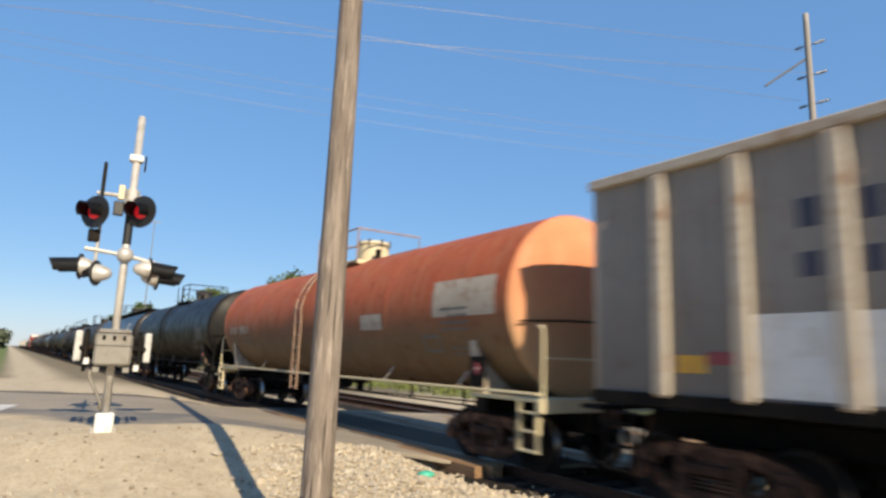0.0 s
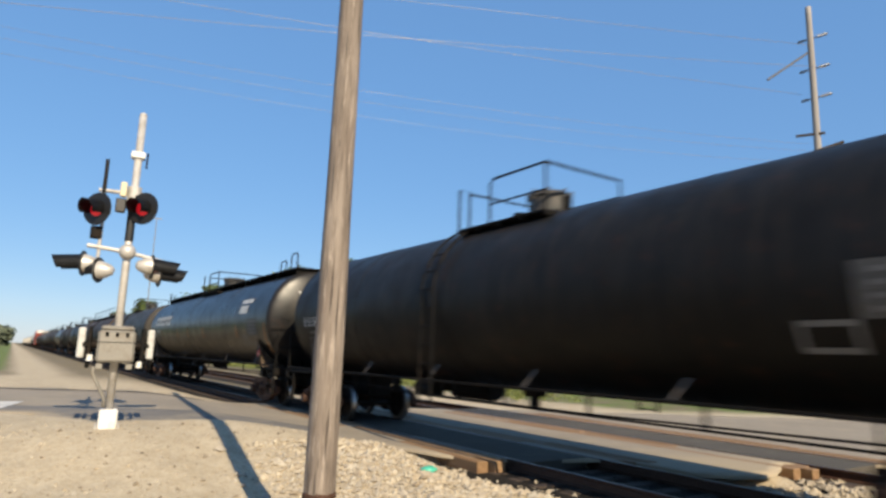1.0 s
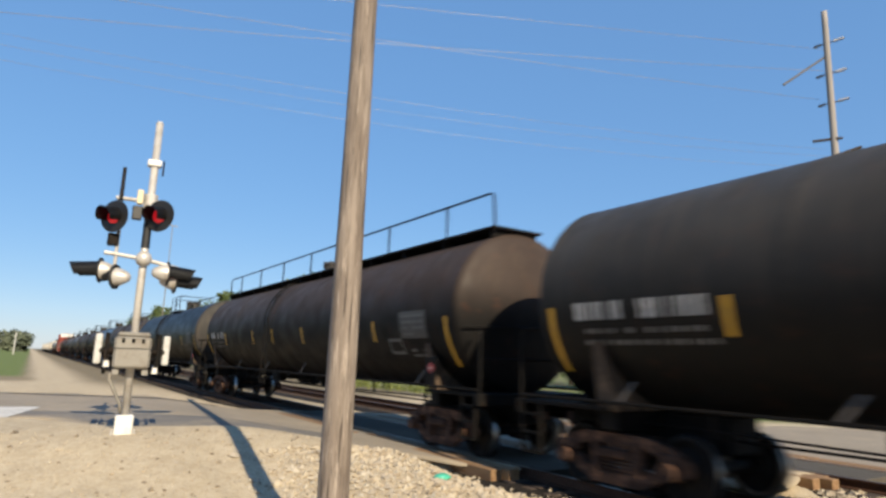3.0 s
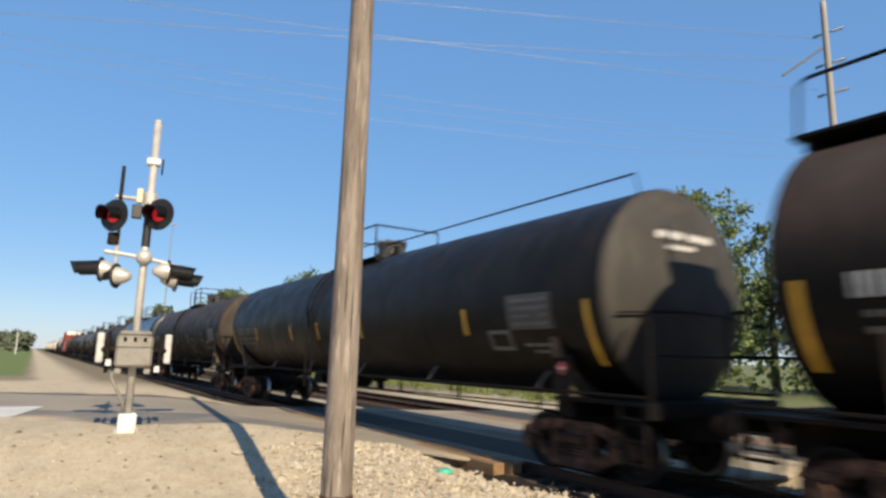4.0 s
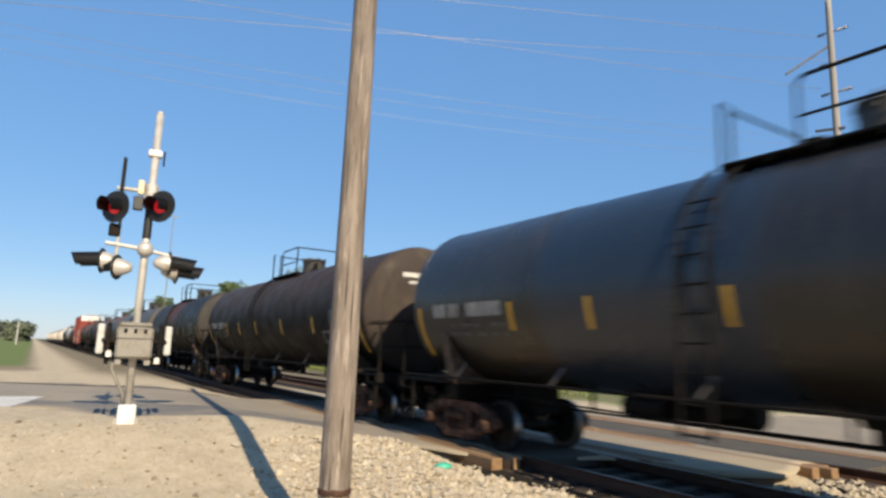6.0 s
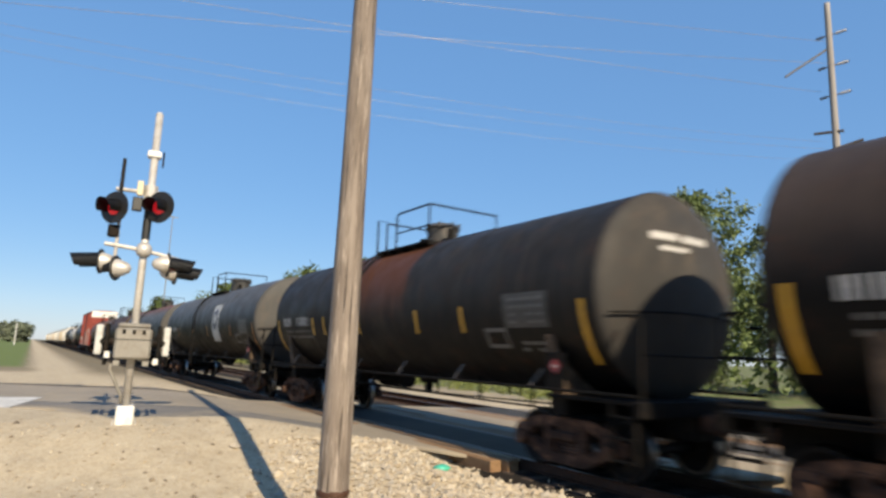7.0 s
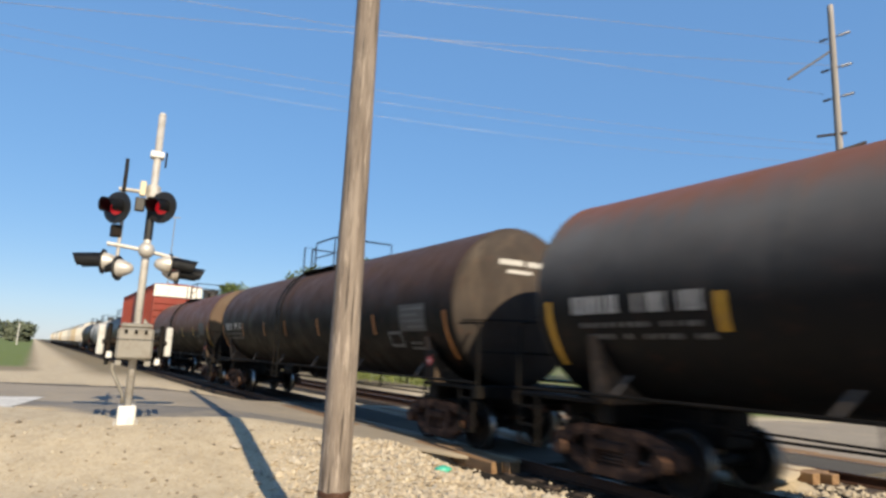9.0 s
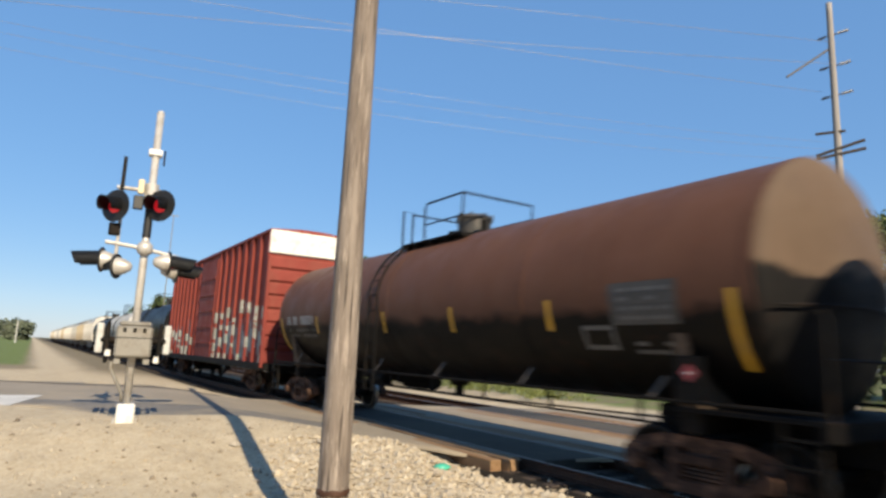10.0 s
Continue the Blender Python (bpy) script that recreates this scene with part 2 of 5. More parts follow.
M["pole"] = wood("weathered_pole", (0.115, 0.088, 0.07), (0.335, 0.285, 0.24), along=2, bump=1.0, cracks=0.9, fleck=True)
M["farpole"] = wood("grey_pole", (0.17, 0.155, 0.145), (0.33, 0.31, 0.295), along=2)
M["crossarm"] = wood("crossarm_wood", (0.031, 0.0248, 0.0186), (0.0868, 0.0682, 0.0558), along=0)
M["alu"] = plain("aluminium_paint", (0.5, 0.48, 0.45), 0.42, 0.25, vary=0.25, bump=0.08, stain=(0.3, 0.27, 0.23))
M["housing"] = plain("grey_cast_housing", (0.2232, 0.2108, 0.186), 0.6, 0.2, vary=0.2, stain=(0.155, 0.1364, 0.1116))
M["offwhite"] = plain("greyed_white_paint", (0.44, 0.44, 0.424), 0.6, vary=0.15, stain=(0.32, 0.304, 0.28))
M["white"] = plain("white_paint", (0.64, 0.632, 0.608), 0.55, vary=0.12, stain=(0.48, 0.456, 0.4))
M["black"] = plain("black_paint", (0.0087, 0.0087, 0.0093), 0.5, vary=0.3)
M["lens"] = plain("red_lens", (0.5, 0.012, 0.02), 0.12, vary=0.15, bump=0.3, dist=0.002, glow=0.36)
M["wire"] = plain("bare_wire", (0.31, 0.2976, 0.2914), 0.45, 0.6)
M["porcelain"] = plain("grey_insulator", (0.1364, 0.1364, 0.1426), 0.25, vary=0.2)
M["steel"] = plain("dark_steel", (0.006, 0.0056, 0.0053), 0.7, 0.0, vary=0.4, stain=(0.015, 0.0097, 0.0067), spec=0.12)
M["truck"] = plain("truck_casting", (0.0575, 0.0331, 0.0241), 0.85, 0.0, vary=0.5, stain=(0.1913, 0.0994, 0.0612), spec=0.15)
M["wheel"] = plain("wheel_steel", (0.012, 0.009, 0.0075), 0.65, 0.0, vary=0.4, spec=0.25)
M["tread"] = plain("wheel_tread", (0.3, 0.285, 0.27), 0.3, 1.0, vary=0.2)
M["yellow"] = plain("reflective_yellow", (0.6, 0.32, 0.024), 0.4, vary=0.2, stain=(0.4, 0.224, 0.04))
M["orange"] = plain("faded_orange", (0.336, 0.128, 0.028), 0.5, vary=0.2)
M["stencil"] = plain("stencil_white", (0.496, 0.496, 0.48), 0.6, vary=0.25, stain=(0.24, 0.232, 0.216))
M["faint"] = plain("faded_stencil", (0.1042, 0.1023, 0.1004), 0.6, vary=0.3)
M["panel"] = plain("data_panel", (0.0580, 0.0553, 0.0527), 0.6, vary=0.4)
M["headmark"] = plain("dusty_head_lettering", (0.44, 0.424, 0.4), 0.7, vary=0.3)
M["pale"] = plain("pale_saddle", (0.3875, 0.3410, 0.2790), 0.7, vary=0.25, stain=(0.2325, 0.1550, 0.1008))
M["placard"] = plain("red_placard", (0.24, 0.04, 0.048), 0.5, vary=0.2)
M["logo"] = plain("blue_emblem", (0.0372, 0.0372, 0.0589), 0.5, vary=0.2)
M["cream"] = plain("cream_paint", (0.576, 0.496, 0.32), 0.5, vary=0.2)
M["pinkrail"] = plain("faded_red_handrail", (0.279, 0.1798, 0.124), 0.6, vary=0.25, stain=(0.279, 0.2108, 0.155))
# bed and infill are darkened to hold the train's shade in their colour
M["bed"] = plain("oily_shaded_ballast_bed", (0.02, 0.016, 0.0124), 0.9, grain=40, vary=0.5, bump=0.8, dist=0.02, spec=0.2)
M["infill"] = asphalt("shade_darkened_asphalt", (0.014, 0.0132, 0.0128), (0.024, 0.0228, 0.0216), sand=0.15)
M["bracket"] = plain("dusty_grey_bracket", (0.093, 0.0775, 0.0651), 0.7, vary=0.3)
M["spray"] = plain("faded_green_spray_paint", (0.0527, 0.0682, 0.0186), 0.6, vary=0.5)
M["saddle"] = plain("dusty_brown_saddle", (0.0744, 0.0527, 0.0372), 0.75, vary=0.4, stain=(0.1364, 0.093, 0.062), spec=0.2)
M["dome"] = plain("dusty_manway", (0.0341, 0.0329, 0.031), 0.6, vary=0.35, stain=(0.062, 0.0496, 0.0372))
M["teal"] = plain("teal_plastic", (0.064, 0.4, 0.288), 0.4, vary=0.2)
M["litter"] = plain("grey_plastic", (0.217, 0.2232, 0.2356), 0.5, vary=0.3)
M["graffiti"] = plain("spray_paint", (0.2720, 0.2856, 0.2720), 0.65, grain=8, vary=0.6, stain=(0.1088, 0.1904, 0.1836))
M["bark"] = wood("bark", (0.031, 0.0248, 0.0186), (0.093, 0.0744, 0.0558), along=2)
M["leaf"] = leaf_material("leaves", (0.044, 0.068, 0.016), (0.096, 0.128, 0.032))
# paler, bluer greens: the haze of distance is put into the leaf colour
M["leaf_far"] = leaf_material("hazed_distant_leaves", (0.075, 0.092, 0.062), (0.12, 0.14, 0.095))
M["weed"] = leaf_material("verge_weeds", (0.072, 0.096, 0.02), (0.16, 0.176, 0.04))


# ---- mesh helpers ----
def mesh_of(name, bm, mat, smooth=False):
    me = bpy.data.meshes.new(name)
    if smooth:
        for f in bm.faces:
            f.smooth = True
    bm.to_mesh(me)
    bm.free()
    for one in (mat if isinstance(mat, (list, tuple)) else [mat]):
        me.materials.append(one)
    return me


def part(name, bm, material, parent=None, label="", smooth=False, m=None):
    """Links a bmesh (or a mesh made before) as one object under a thing or part."""
    me = mesh_of(name, bm, material, smooth) if isinstance(bm, bmesh.types.BMesh) else bm
    ob = new(name, me)
    if parent:
        ob.parent = parent
    if m is not None:
        ob.matrix_basis = m
    if label:
        ob["label"] = label
    return ob


def box(bm, x0, x1, y0, y1, z0, z1, bevel=0.0, m=None):
    r = bmesh.ops.create_cube(bm, size=1.0)
    vs = r["verts"]
    for v in vs:
        v.co = Vector((x0 + (v.co.x + 0.5) * (x1 - x0), y0 + (v.co.y + 0.5) * (y1 - y0), z0 + (v.co.z + 0.5) * (z1 - z0)))
        if m is not None:
            v.co = m @ v.co
    if bevel:
        es = list({ed for v in vs for ed in v.link_edges})
        bmesh.ops.bevel(bm, geom=es, offset=bevel, segments=1, affect="EDGES", profile=0.5)
    return bm


def rod(bm, a, b_, r, r2=None, seg=10, caps=True):
    a, b_ = Vector(a), Vector(b_)
    d = b_ - a
    mt = Matrix.Translation((a + b_) / 2) @ d.to_track_quat("Z", "Y").to_matrix().to_4x4()
    bmesh.ops.create_cone(bm, cap_ends=caps, segments=seg, radius1=r, radius2=r if r2 is None else r2, depth=d.length, matrix=mt)
    return bm


def tube(bm, pts, r, seg=6):
    """A bent pipe through points, rings joined at the bends."""
    pts = [Vector(p) for p in pts]
    rings = []
    for i, p in enumerate(pts):
        d = (pts[min(i + 1, len(pts) - 1)] - pts[max(i - 1, 0)]).normalized()
        side = d.cross(Vector((0, 0, 1)) if abs(d.z) < 0.95 else Vector((1, 0, 0))).normalized()
        up = side.cross(d)
        rings.append([bm.verts.new(p + (side * math.cos(k * math.tau / seg) + up * math.sin(k * math.tau / seg)) * r) for k in range(seg)])
    for r0, r1 in zip(rings, rings[1:]):
        for k in range(seg):
            bm.faces.new((r0[k], r0[(k + 1) % seg], r1[(k + 1) % seg], r1[k]))
    bm.faces.new(rings[0][::-1])
    bm.faces.new(rings[-1])
    return bm


def lathe_y(bm, profile, seg=48, cx=0.0, cz=0.0):
    """Turns (y, radius) round an axis along y; closes with a point where the radius is 0."""
    rings = []
    for y, r in profile:
        if r < 1e-6:
            rings.append([bm.verts.new((cx, y, cz))])
        else:
            rings.append([bm.verts.new((cx + r * math.sin(k * math.tau / seg), y, cz + r * math.cos(k * math.tau / seg))) for k in range(seg)])
    for r0, r1 in zip(rings, rings[1:]):
        for k in range(seg):
            n = (k + 1) % seg
            a = [r0[0] if len(r0) == 1 else r0[k], r0[0] if len(r0) == 1 else r0[n], r1[0] if len(r1) == 1 else r1[n], r1[0] if len(r1) == 1 else r1[k]]
            u = []
            for q in a:
                if q not in u:
                    u.append(q)
            if len(u) > 2:
                bm.faces.new(u)
    return bm


def extrude_poly(bm, pts, x0, x1):
    """A closed (y, z) outline as a plate from x0 to x1."""
    a = [bm.verts.new((x0, y, z)) for y, z in pts]
    c = [bm.verts.new((x1, y, z)) for y, z in pts]
    bm.faces.new(a)
    bm.faces.new(c[::-1])
    for i in range(len(pts)):
        j = (i + 1) % len(pts)
        bm.faces.new((a[i], c[i], c[j], a[j]))
    bmesh.ops.recalc_face_normals(bm, faces=bm.faces)
    return bm


def thing(name, label, category, m=None, group="", kind=""):
    ob = new(name)
    ob.empty_display_size = 0.3
    if m is not None:
        ob.matrix_basis = m
    return tagged(ob, label, category, group, kind)


BM = bmesh.new


# ---- ground, road and tracks ----
TRACK_A, TRACK_B = 7.9, 12.5
RD, RN = Vector((0.86, -0.51, 0)), Vector((0.51, 0.86, 0))
ROAD_NEAR, ROAD_FAR = 11.1, 20.8


def smooth01(v, lo, hi):
    v = min(1.0, max(0.0, (v - lo) / (hi - lo)))
    return v * v * (3 - 2 * v)


def near_shift(x):
    """How far the asphalt's near edge lies back, buried under sand."""
    return float(np.interp(x, (-0.6, 0.5, 1.6, 3.3, 5.2, 6.4, 9.0, 9.6, 10.7, 11.4), (2.1, 1.2, 0.7, 1.3, 1.2, 0.0, -0.2, -1.3, -1.2, 0.0)))


def road_z(x):
    return 0.30 * (1 - smooth01(x, 3.2, 6.3)) - 0.012


def ground_z(x, y):
    q = x * RN.x + y * RN.y
    wob = noise.noise((x * 0.5, y * 0.5, 3.1)) * 0.22
    edge = ROAD_NEAR + near_shift(x)
    inside = smooth01(q, edge + wob + 0.15, edge + wob + 0.7) * (1 - smooth01(q, ROAD_FAR + wob - 0.7, ROAD_FAR + wob - 0.15))
    gentle = 0.31 + 0.44 * (smooth01(q, 7.4, 11.0) - 1)
    steep = 0.31 + 0.55 * (smooth01(q, 8.0, 12.5) - 1)
    bank = (gentle + (steep - gentle) * smooth01(x, 1.7, 2.9)) * (1 - smooth01(x, 3.4, 6.5))
    low = -0.24 * smooth01(x, 4.6, 6.6) * (1 - 0.5 * smooth01(x, 15.0, 17.0)) * (1 - smooth01(q, 9.9, 11.0) * (1 - smooth01(q, 20.9, 22.4)) * (1 - smooth01(x, 5.6, 6.15)))
    rough = noise.noise((x * 0.9, y * 0.9, 0)) * 0.035 + noise.noise((x * 3.1, y * 3.1, 5)) * 0.016
    far = min(1.0, 30.0 / (30.0 + abs(y)))
    return (bank + low + rough * far) * (1 - inside) + (road_z(x) - 0.06) * inside


def graded(lo, hi, fine, end, grow=1.16):
    mid = list(np.arange(lo, hi, fine))
    up, s, v = [], fine, hi
    while v < end:
        up.append(v)
        s *= grow
        v += s
    dn, s, v = [], fine, lo
    while v > -end:
        s *= grow
        v -= s
        dn.append(v)
    return dn[::-1] + mid + up


def grid_mesh(name, xs, ys, height, mat):
    verts = [(x, y, height(x, y)) for y in ys for x in xs]
    nx = len(xs)
    faces = [(j * nx + i, j * nx + i + 1, (j + 1) * nx + i + 1, (j + 1) * nx + i) for j in range(len(ys) - 1) for i in range(nx - 1)]
    me = bpy.data.meshes.new(name)
    me.from_pydata(verts, [], faces)
    me.polygons.foreach_set("use_smooth", [True] * len(faces))
    me.materials.append(mat)
    return me


ground = tagged(new("ground", grid_mesh("ground", graded(-2.5, 7.5, 0.13, 3200), graded(3.5, 15.0, 0.13, 3200), ground_z, M["ground"])),
                "pale sandy gravel ground with green field beyond", "ground", kind="structure")


def strip_mesh(name, a0, a1, q0, q1, lift, mat, da=0.35, dq=0.3, fray=0.16, slab=0.05, back=False):
    """A sheet in the road's own axes (a along, q across) that follows the road's rise, with frayed edges."""
    na, nq = max(2, int((a1 - a0) / da)), max(2, int((q1 - q0) / dq))
    verts, faces = [], []
    for j in range(nq + 1):
        for i in range(na + 1):
            a, q = a0 + (a1 - a0) * i / na, q0 + (q1 - q0) * j / nq
            if back:
                q += near_shift((RD * a + RN * q0).x) * (1 - j / nq)
            if j in (0, nq):
                q += fray * noise.noise((a * 0.7, q, 1.7)) * 2
            p = RD * a + RN * q
            verts.append((p.x, p.y, road_z(p.x) + lift))
    row = na + 1
    faces = [(j * row + i, j * row + i + 1, (j + 1) * row + i + 1, (j + 1) * row + i) for j in range(nq) for i in range(na)]
    base = len(verts)
    for j in (0, nq):
        for i in range(row):
            x, y, z = verts[j * row + i]
            verts.append((x, y, z - slab))
    faces += [(i + 1, i, base + i, base + i + 1) for i in range(na)]
    faces += [(nq * row + i, nq * row + i + 1, base + row + i + 1, base + row + i) for i in range(na)]
    me = bpy.data.meshes.new(name)
    me.from_pydata(verts, [], faces)
    me.polygons.foreach_set("use_smooth", [True] * len(faces))
    me.materials.append(mat)
    return me


road = tagged(new("road", strip_mesh("road", -120, 160, ROAD_NEAR, ROAD_FAR, 0.0, M["road"], back=True)), "worn grey asphalt road over the level crossing", "road", kind="structure")
for nm, a0, a1, q0, q1, lift, mat, lab in (
        ("road_patch", -60, -1.6, ROAD_NEAR + 0.5, ROAD_NEAR + 3.6, 0.006, M["patch"], "darker resurfaced asphalt lane"),
        ("road_seam", -60, -6.0, ROAD_FAR - 1.0, ROAD_FAR - 0.6, 0.008, M["seam"], "black sealed joint along the road"),
):
    part(nm, strip_mesh(nm, a0, a1, q0, q1, lift, mat, fray=0.05, slab=0.004, back=nm == "road_patch"), None, road, lab)


bm = bmesh.new()
line_rows = []
for i in range(9):
    h = i / 8
    p, q = Vector((-1.6, 14.6, 0)).lerp(Vector((-0.75, 18.1, 0)), h), Vector((-0.35, 14.75, 0)).lerp(Vector((0.4, 17.95, 0)), h)
    line_rows.append([bm.verts.new((v.x, v.y, road_z(v.x) + 0.014)) for v in (p, q)])
for p, q in zip(line_rows, line_rows[1:]):
    bm.faces.new((p[0], p[1], q[1], q[0]))
part("stop_line", bm, M["line"], road, "worn white stop line")

RAIL = [(-0.07, -0.17), (0.07, -0.17), (0.07, -0.155), (0.012, -0.135), (0.012, -0.045), (0.036, -0.03), (0.036, -0.004), (0.028, 0.0), (-0.028, 0.0), (-0.036, -0.004), (-0.036, -0.03), (-0.012, -0.045), (-0.012, -0.135), (-0.07, -0.155)]


def railway(name, cx, label):
    tr = thing(name, label, "railway track", pose(cx, 0, 0), kind="structure")
    for s in (-1, 1):
        bm = BM()
        a = [bm.verts.new((s * 0.7535 + x, -90, z)) for x, z in RAIL]
        c = [bm.verts.new((s * 0.7535 + x, 900, z)) for x, z in RAIL]
        n = len(RAIL)
        for i in range(n):
            f = bm.faces.new((a[i], a[(i + 1) % n], c[(i + 1) % n], c[i]))
            f.material_index = 1 if i == 7 else 0
        bm.faces.new(a)
        bm.faces.new(c[::-1])
        bmesh.ops.recalc_face_normals(bm, faces=bm.faces)
        part("rail", bm, [M["rail"], M["railtop"]], tr)
    bm = box(BM(), -1.3, 1.3, -0.115, 0.115, -0.34, -0.172, 0.012)
    tie = mesh_of("tie", bm, M["tie"])
    rest = BM()
    y, k = -40.0, 0
    rng = random.Random(5)
    while y < 260:
        q = cx * RN.x + y * RN.y
        if not ROAD_NEAR + 0.2 < q < ROAD_FAR - 0.2:
            if -12 < y < 45:
                part("tie", tie, None, tr, m=pose(rng.uniform(-0.04, 0.04), y, rng.uniform(-0.006, 0.0), 0, 0, rng.uniform(-1, 1)))
            else:
                box(rest, -1.3, 1.3, y - 0.115, y + 0.115, -0.34, -0.172)
        y += 0.53
    tagged(part("far_ties", rest, M["tie"], tr), kind="stuff")
    # bed of ballast
    bm = BM()
    prof = [(-2.6, -0.42), (-1.9, -0.24), (-1.45, -0.19), (1.45, -0.19), (1.9, -0.24), (2.6, -0.42)]
    ys = [-90, -40, -12] + list(np.arange(-8, 30, 1.0)) + [40, 60, 100, 200, 400, 900]
    rows_ = [[bm.verts.new((x, yy, z + 0.02 * noise.noise((x, yy, 2)))) for x, z in prof] for yy in ys]
    for r0, r1 in zip(rows_, rows_[1:]):
        for i in range(len(prof) - 1):
            bm.faces.new((r0[i], r0[i + 1], r1[i + 1], r1[i]))
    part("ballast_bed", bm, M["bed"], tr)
    return tr


track_a = railway("railway_track", TRACK_A, "rusty steel rails on timber ties and ballast")
track_b = railway("railway_track", TRACK_B, "second rusty railway track behind the train")


def stone_field(name, count, area, size, z_at, mat, seed, thin=None):
    rng = np.random.default_rng(seed)
    octa = np.array([(1, 0, 0), (-1, 0, 0), (0, 1, 0), (0, -1, 0), (0, 0, 1), (0, 0, -1)], float)
    fc = [(0, 2, 4), (2, 1, 4), (1, 3, 4), (3, 0, 4), (2, 0, 5), (1, 2, 5), (3, 1, 5), (0, 3, 5)]
    verts, faces = [], []
    x0, x1, y0, y1 = area
    made = 0
    while made < count:
        x, y = rng.uniform(x0, x1), rng.uniform(y0, y1)
        if thin and rng.uniform() > thin(x, y):
            made += 0.2
            continue
        s = rng.uniform(*size) * (0.5 + rng.uniform() ** 2)
        sc = np.array([s * rng.uniform(0.8, 1.5), s * rng.uniform(0.7, 1.2), s * rng.uniform(0.45, 0.8)])
        a = rng.uniform(0, math.tau)
        p = octa * sc + rng.uniform(-0.28, 0.28, (6, 3)) * s
        ca, sa = math.cos(a), math.sin(a)
        base = len(verts)
        z = z_at(x, y) + sc[2] * 0.25
        for q in p:
            verts.append((x + q[0] * ca - q[1] * sa, y + q[0] * sa + q[1] * ca, z + q[2]))
        faces += [tuple(base + k for k in t) for t in fc]
        made += 1
    me = bpy.data.meshes.new(name)
    me.from_pydata(verts, [], faces)
    me.materials.append(mat)
    return new(name, me)


def off_road(x, y):
    q = x * RN.x + y * RN.y
    return 0.0 if ROAD_NEAR + near_shift(x) + 0.1 < q < ROAD_FAR - 0.1 else 1.0


def coarse(x, y):
    return off_road(x, y) * smooth01(x + 0.25 * (8 - y), 2.2, 4.2)


tagged(stone_field("loose_gravel", 11000, (2.0, 6.85, 3.0, 10.6), (0.02, 0.06), ground_z, M["gravel"], 3, coarse), "loose pale crushed limestone beside the track", "gravel", kind="stuff")
tagged(stone_field("fine_gravel", 5000, (-3.0, 5.5, 4.2, 13.2), (0.006, 0.022), ground_z, M["gravel"], 4, off_road), "scattered small pale pebbles on sandy ground", "gravel", kind="stuff")
tagged(stone_field("track_ballast", 7000, (6.75, 9.6, 0.5, 10.0), (0.025, 0.05), lambda x, y: max(ground_z(x, y), -0.21), M["ballast"], 6, off_road), "dark oily track ballast stones between the rails, train's shade in their colour", "ballast", kind="stuff")
tagged(stone_field("second_ballast", 6000, (9.6, 15.0, 0.0, 9.0), (0.03, 0.055), lambda x, y: max(ground_z(x, y), -0.2), M["gravel"], 7, off_road), "pale ballast round the second track", "ballast", kind="stuff")


tagged(stone_field("strewn_stones", 420, (-2.5, 5.0, 6.0, 12.6), (0.015, 0.04), ground_z, M["clod"], 9, off_road), "small brown stones and clods strewn on sand", "stones", kind="stuff")


def crossing(cx, label):
    """Timber panels beside and between the rails where the road crosses."""
    cr = thing("crossing_panels", label, "level crossing", pose(cx, 0, 0), kind="structure")
    rng = random.Random(int(cx * 10))
    boards = [mesh_of("plank", box(BM(), -0.11, 0.11, -1.3, 1.3, -0.2, 0.0, 0.012), M["plank"]) for _ in range(2)]
    for x in (-1.34, -1.09, -0.86 - 0.04, 0.9, 1.13, 1.36):
        start = (ROAD_NEAR - (cx + x) * RN.x) / RN.y - 0.25
        if x < -1.0:
            start -= 0.35
        for k in range(4):
            part("plank", boards[k % 2], None, cr, m=pose(x, start + 1.3 + k * 2.63 + rng.uniform(-0.04, 0.04), -0.004 + rng.uniform(-0.012, 0.008), 0, rng.uniform(-0.6, 0.6), rng.uniform(-0.3, 0.3)))
    bm = BM()
    y0 = (ROAD_NEAR - cx * RN.x) / RN.y
    y1 = (ROAD_FAR - cx * RN.x) / RN.y
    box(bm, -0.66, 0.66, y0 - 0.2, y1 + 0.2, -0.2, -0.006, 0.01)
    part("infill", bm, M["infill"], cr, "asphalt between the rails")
    return cr


crossing(TRACK_A, "weathered timber crossing planks along the rails")
crossing(TRACK_B, "brown timber crossing planks on the second track")


# ---- the freight train ----
CACHE = {}


def shared(key, make):
    if key not in CACHE:
        CACHE[key] = make()
    return CACHE[key]


R_TANK, Z_TANK = 1.56, 2.66
WHEEL_R = 0.43
SPINNING = []


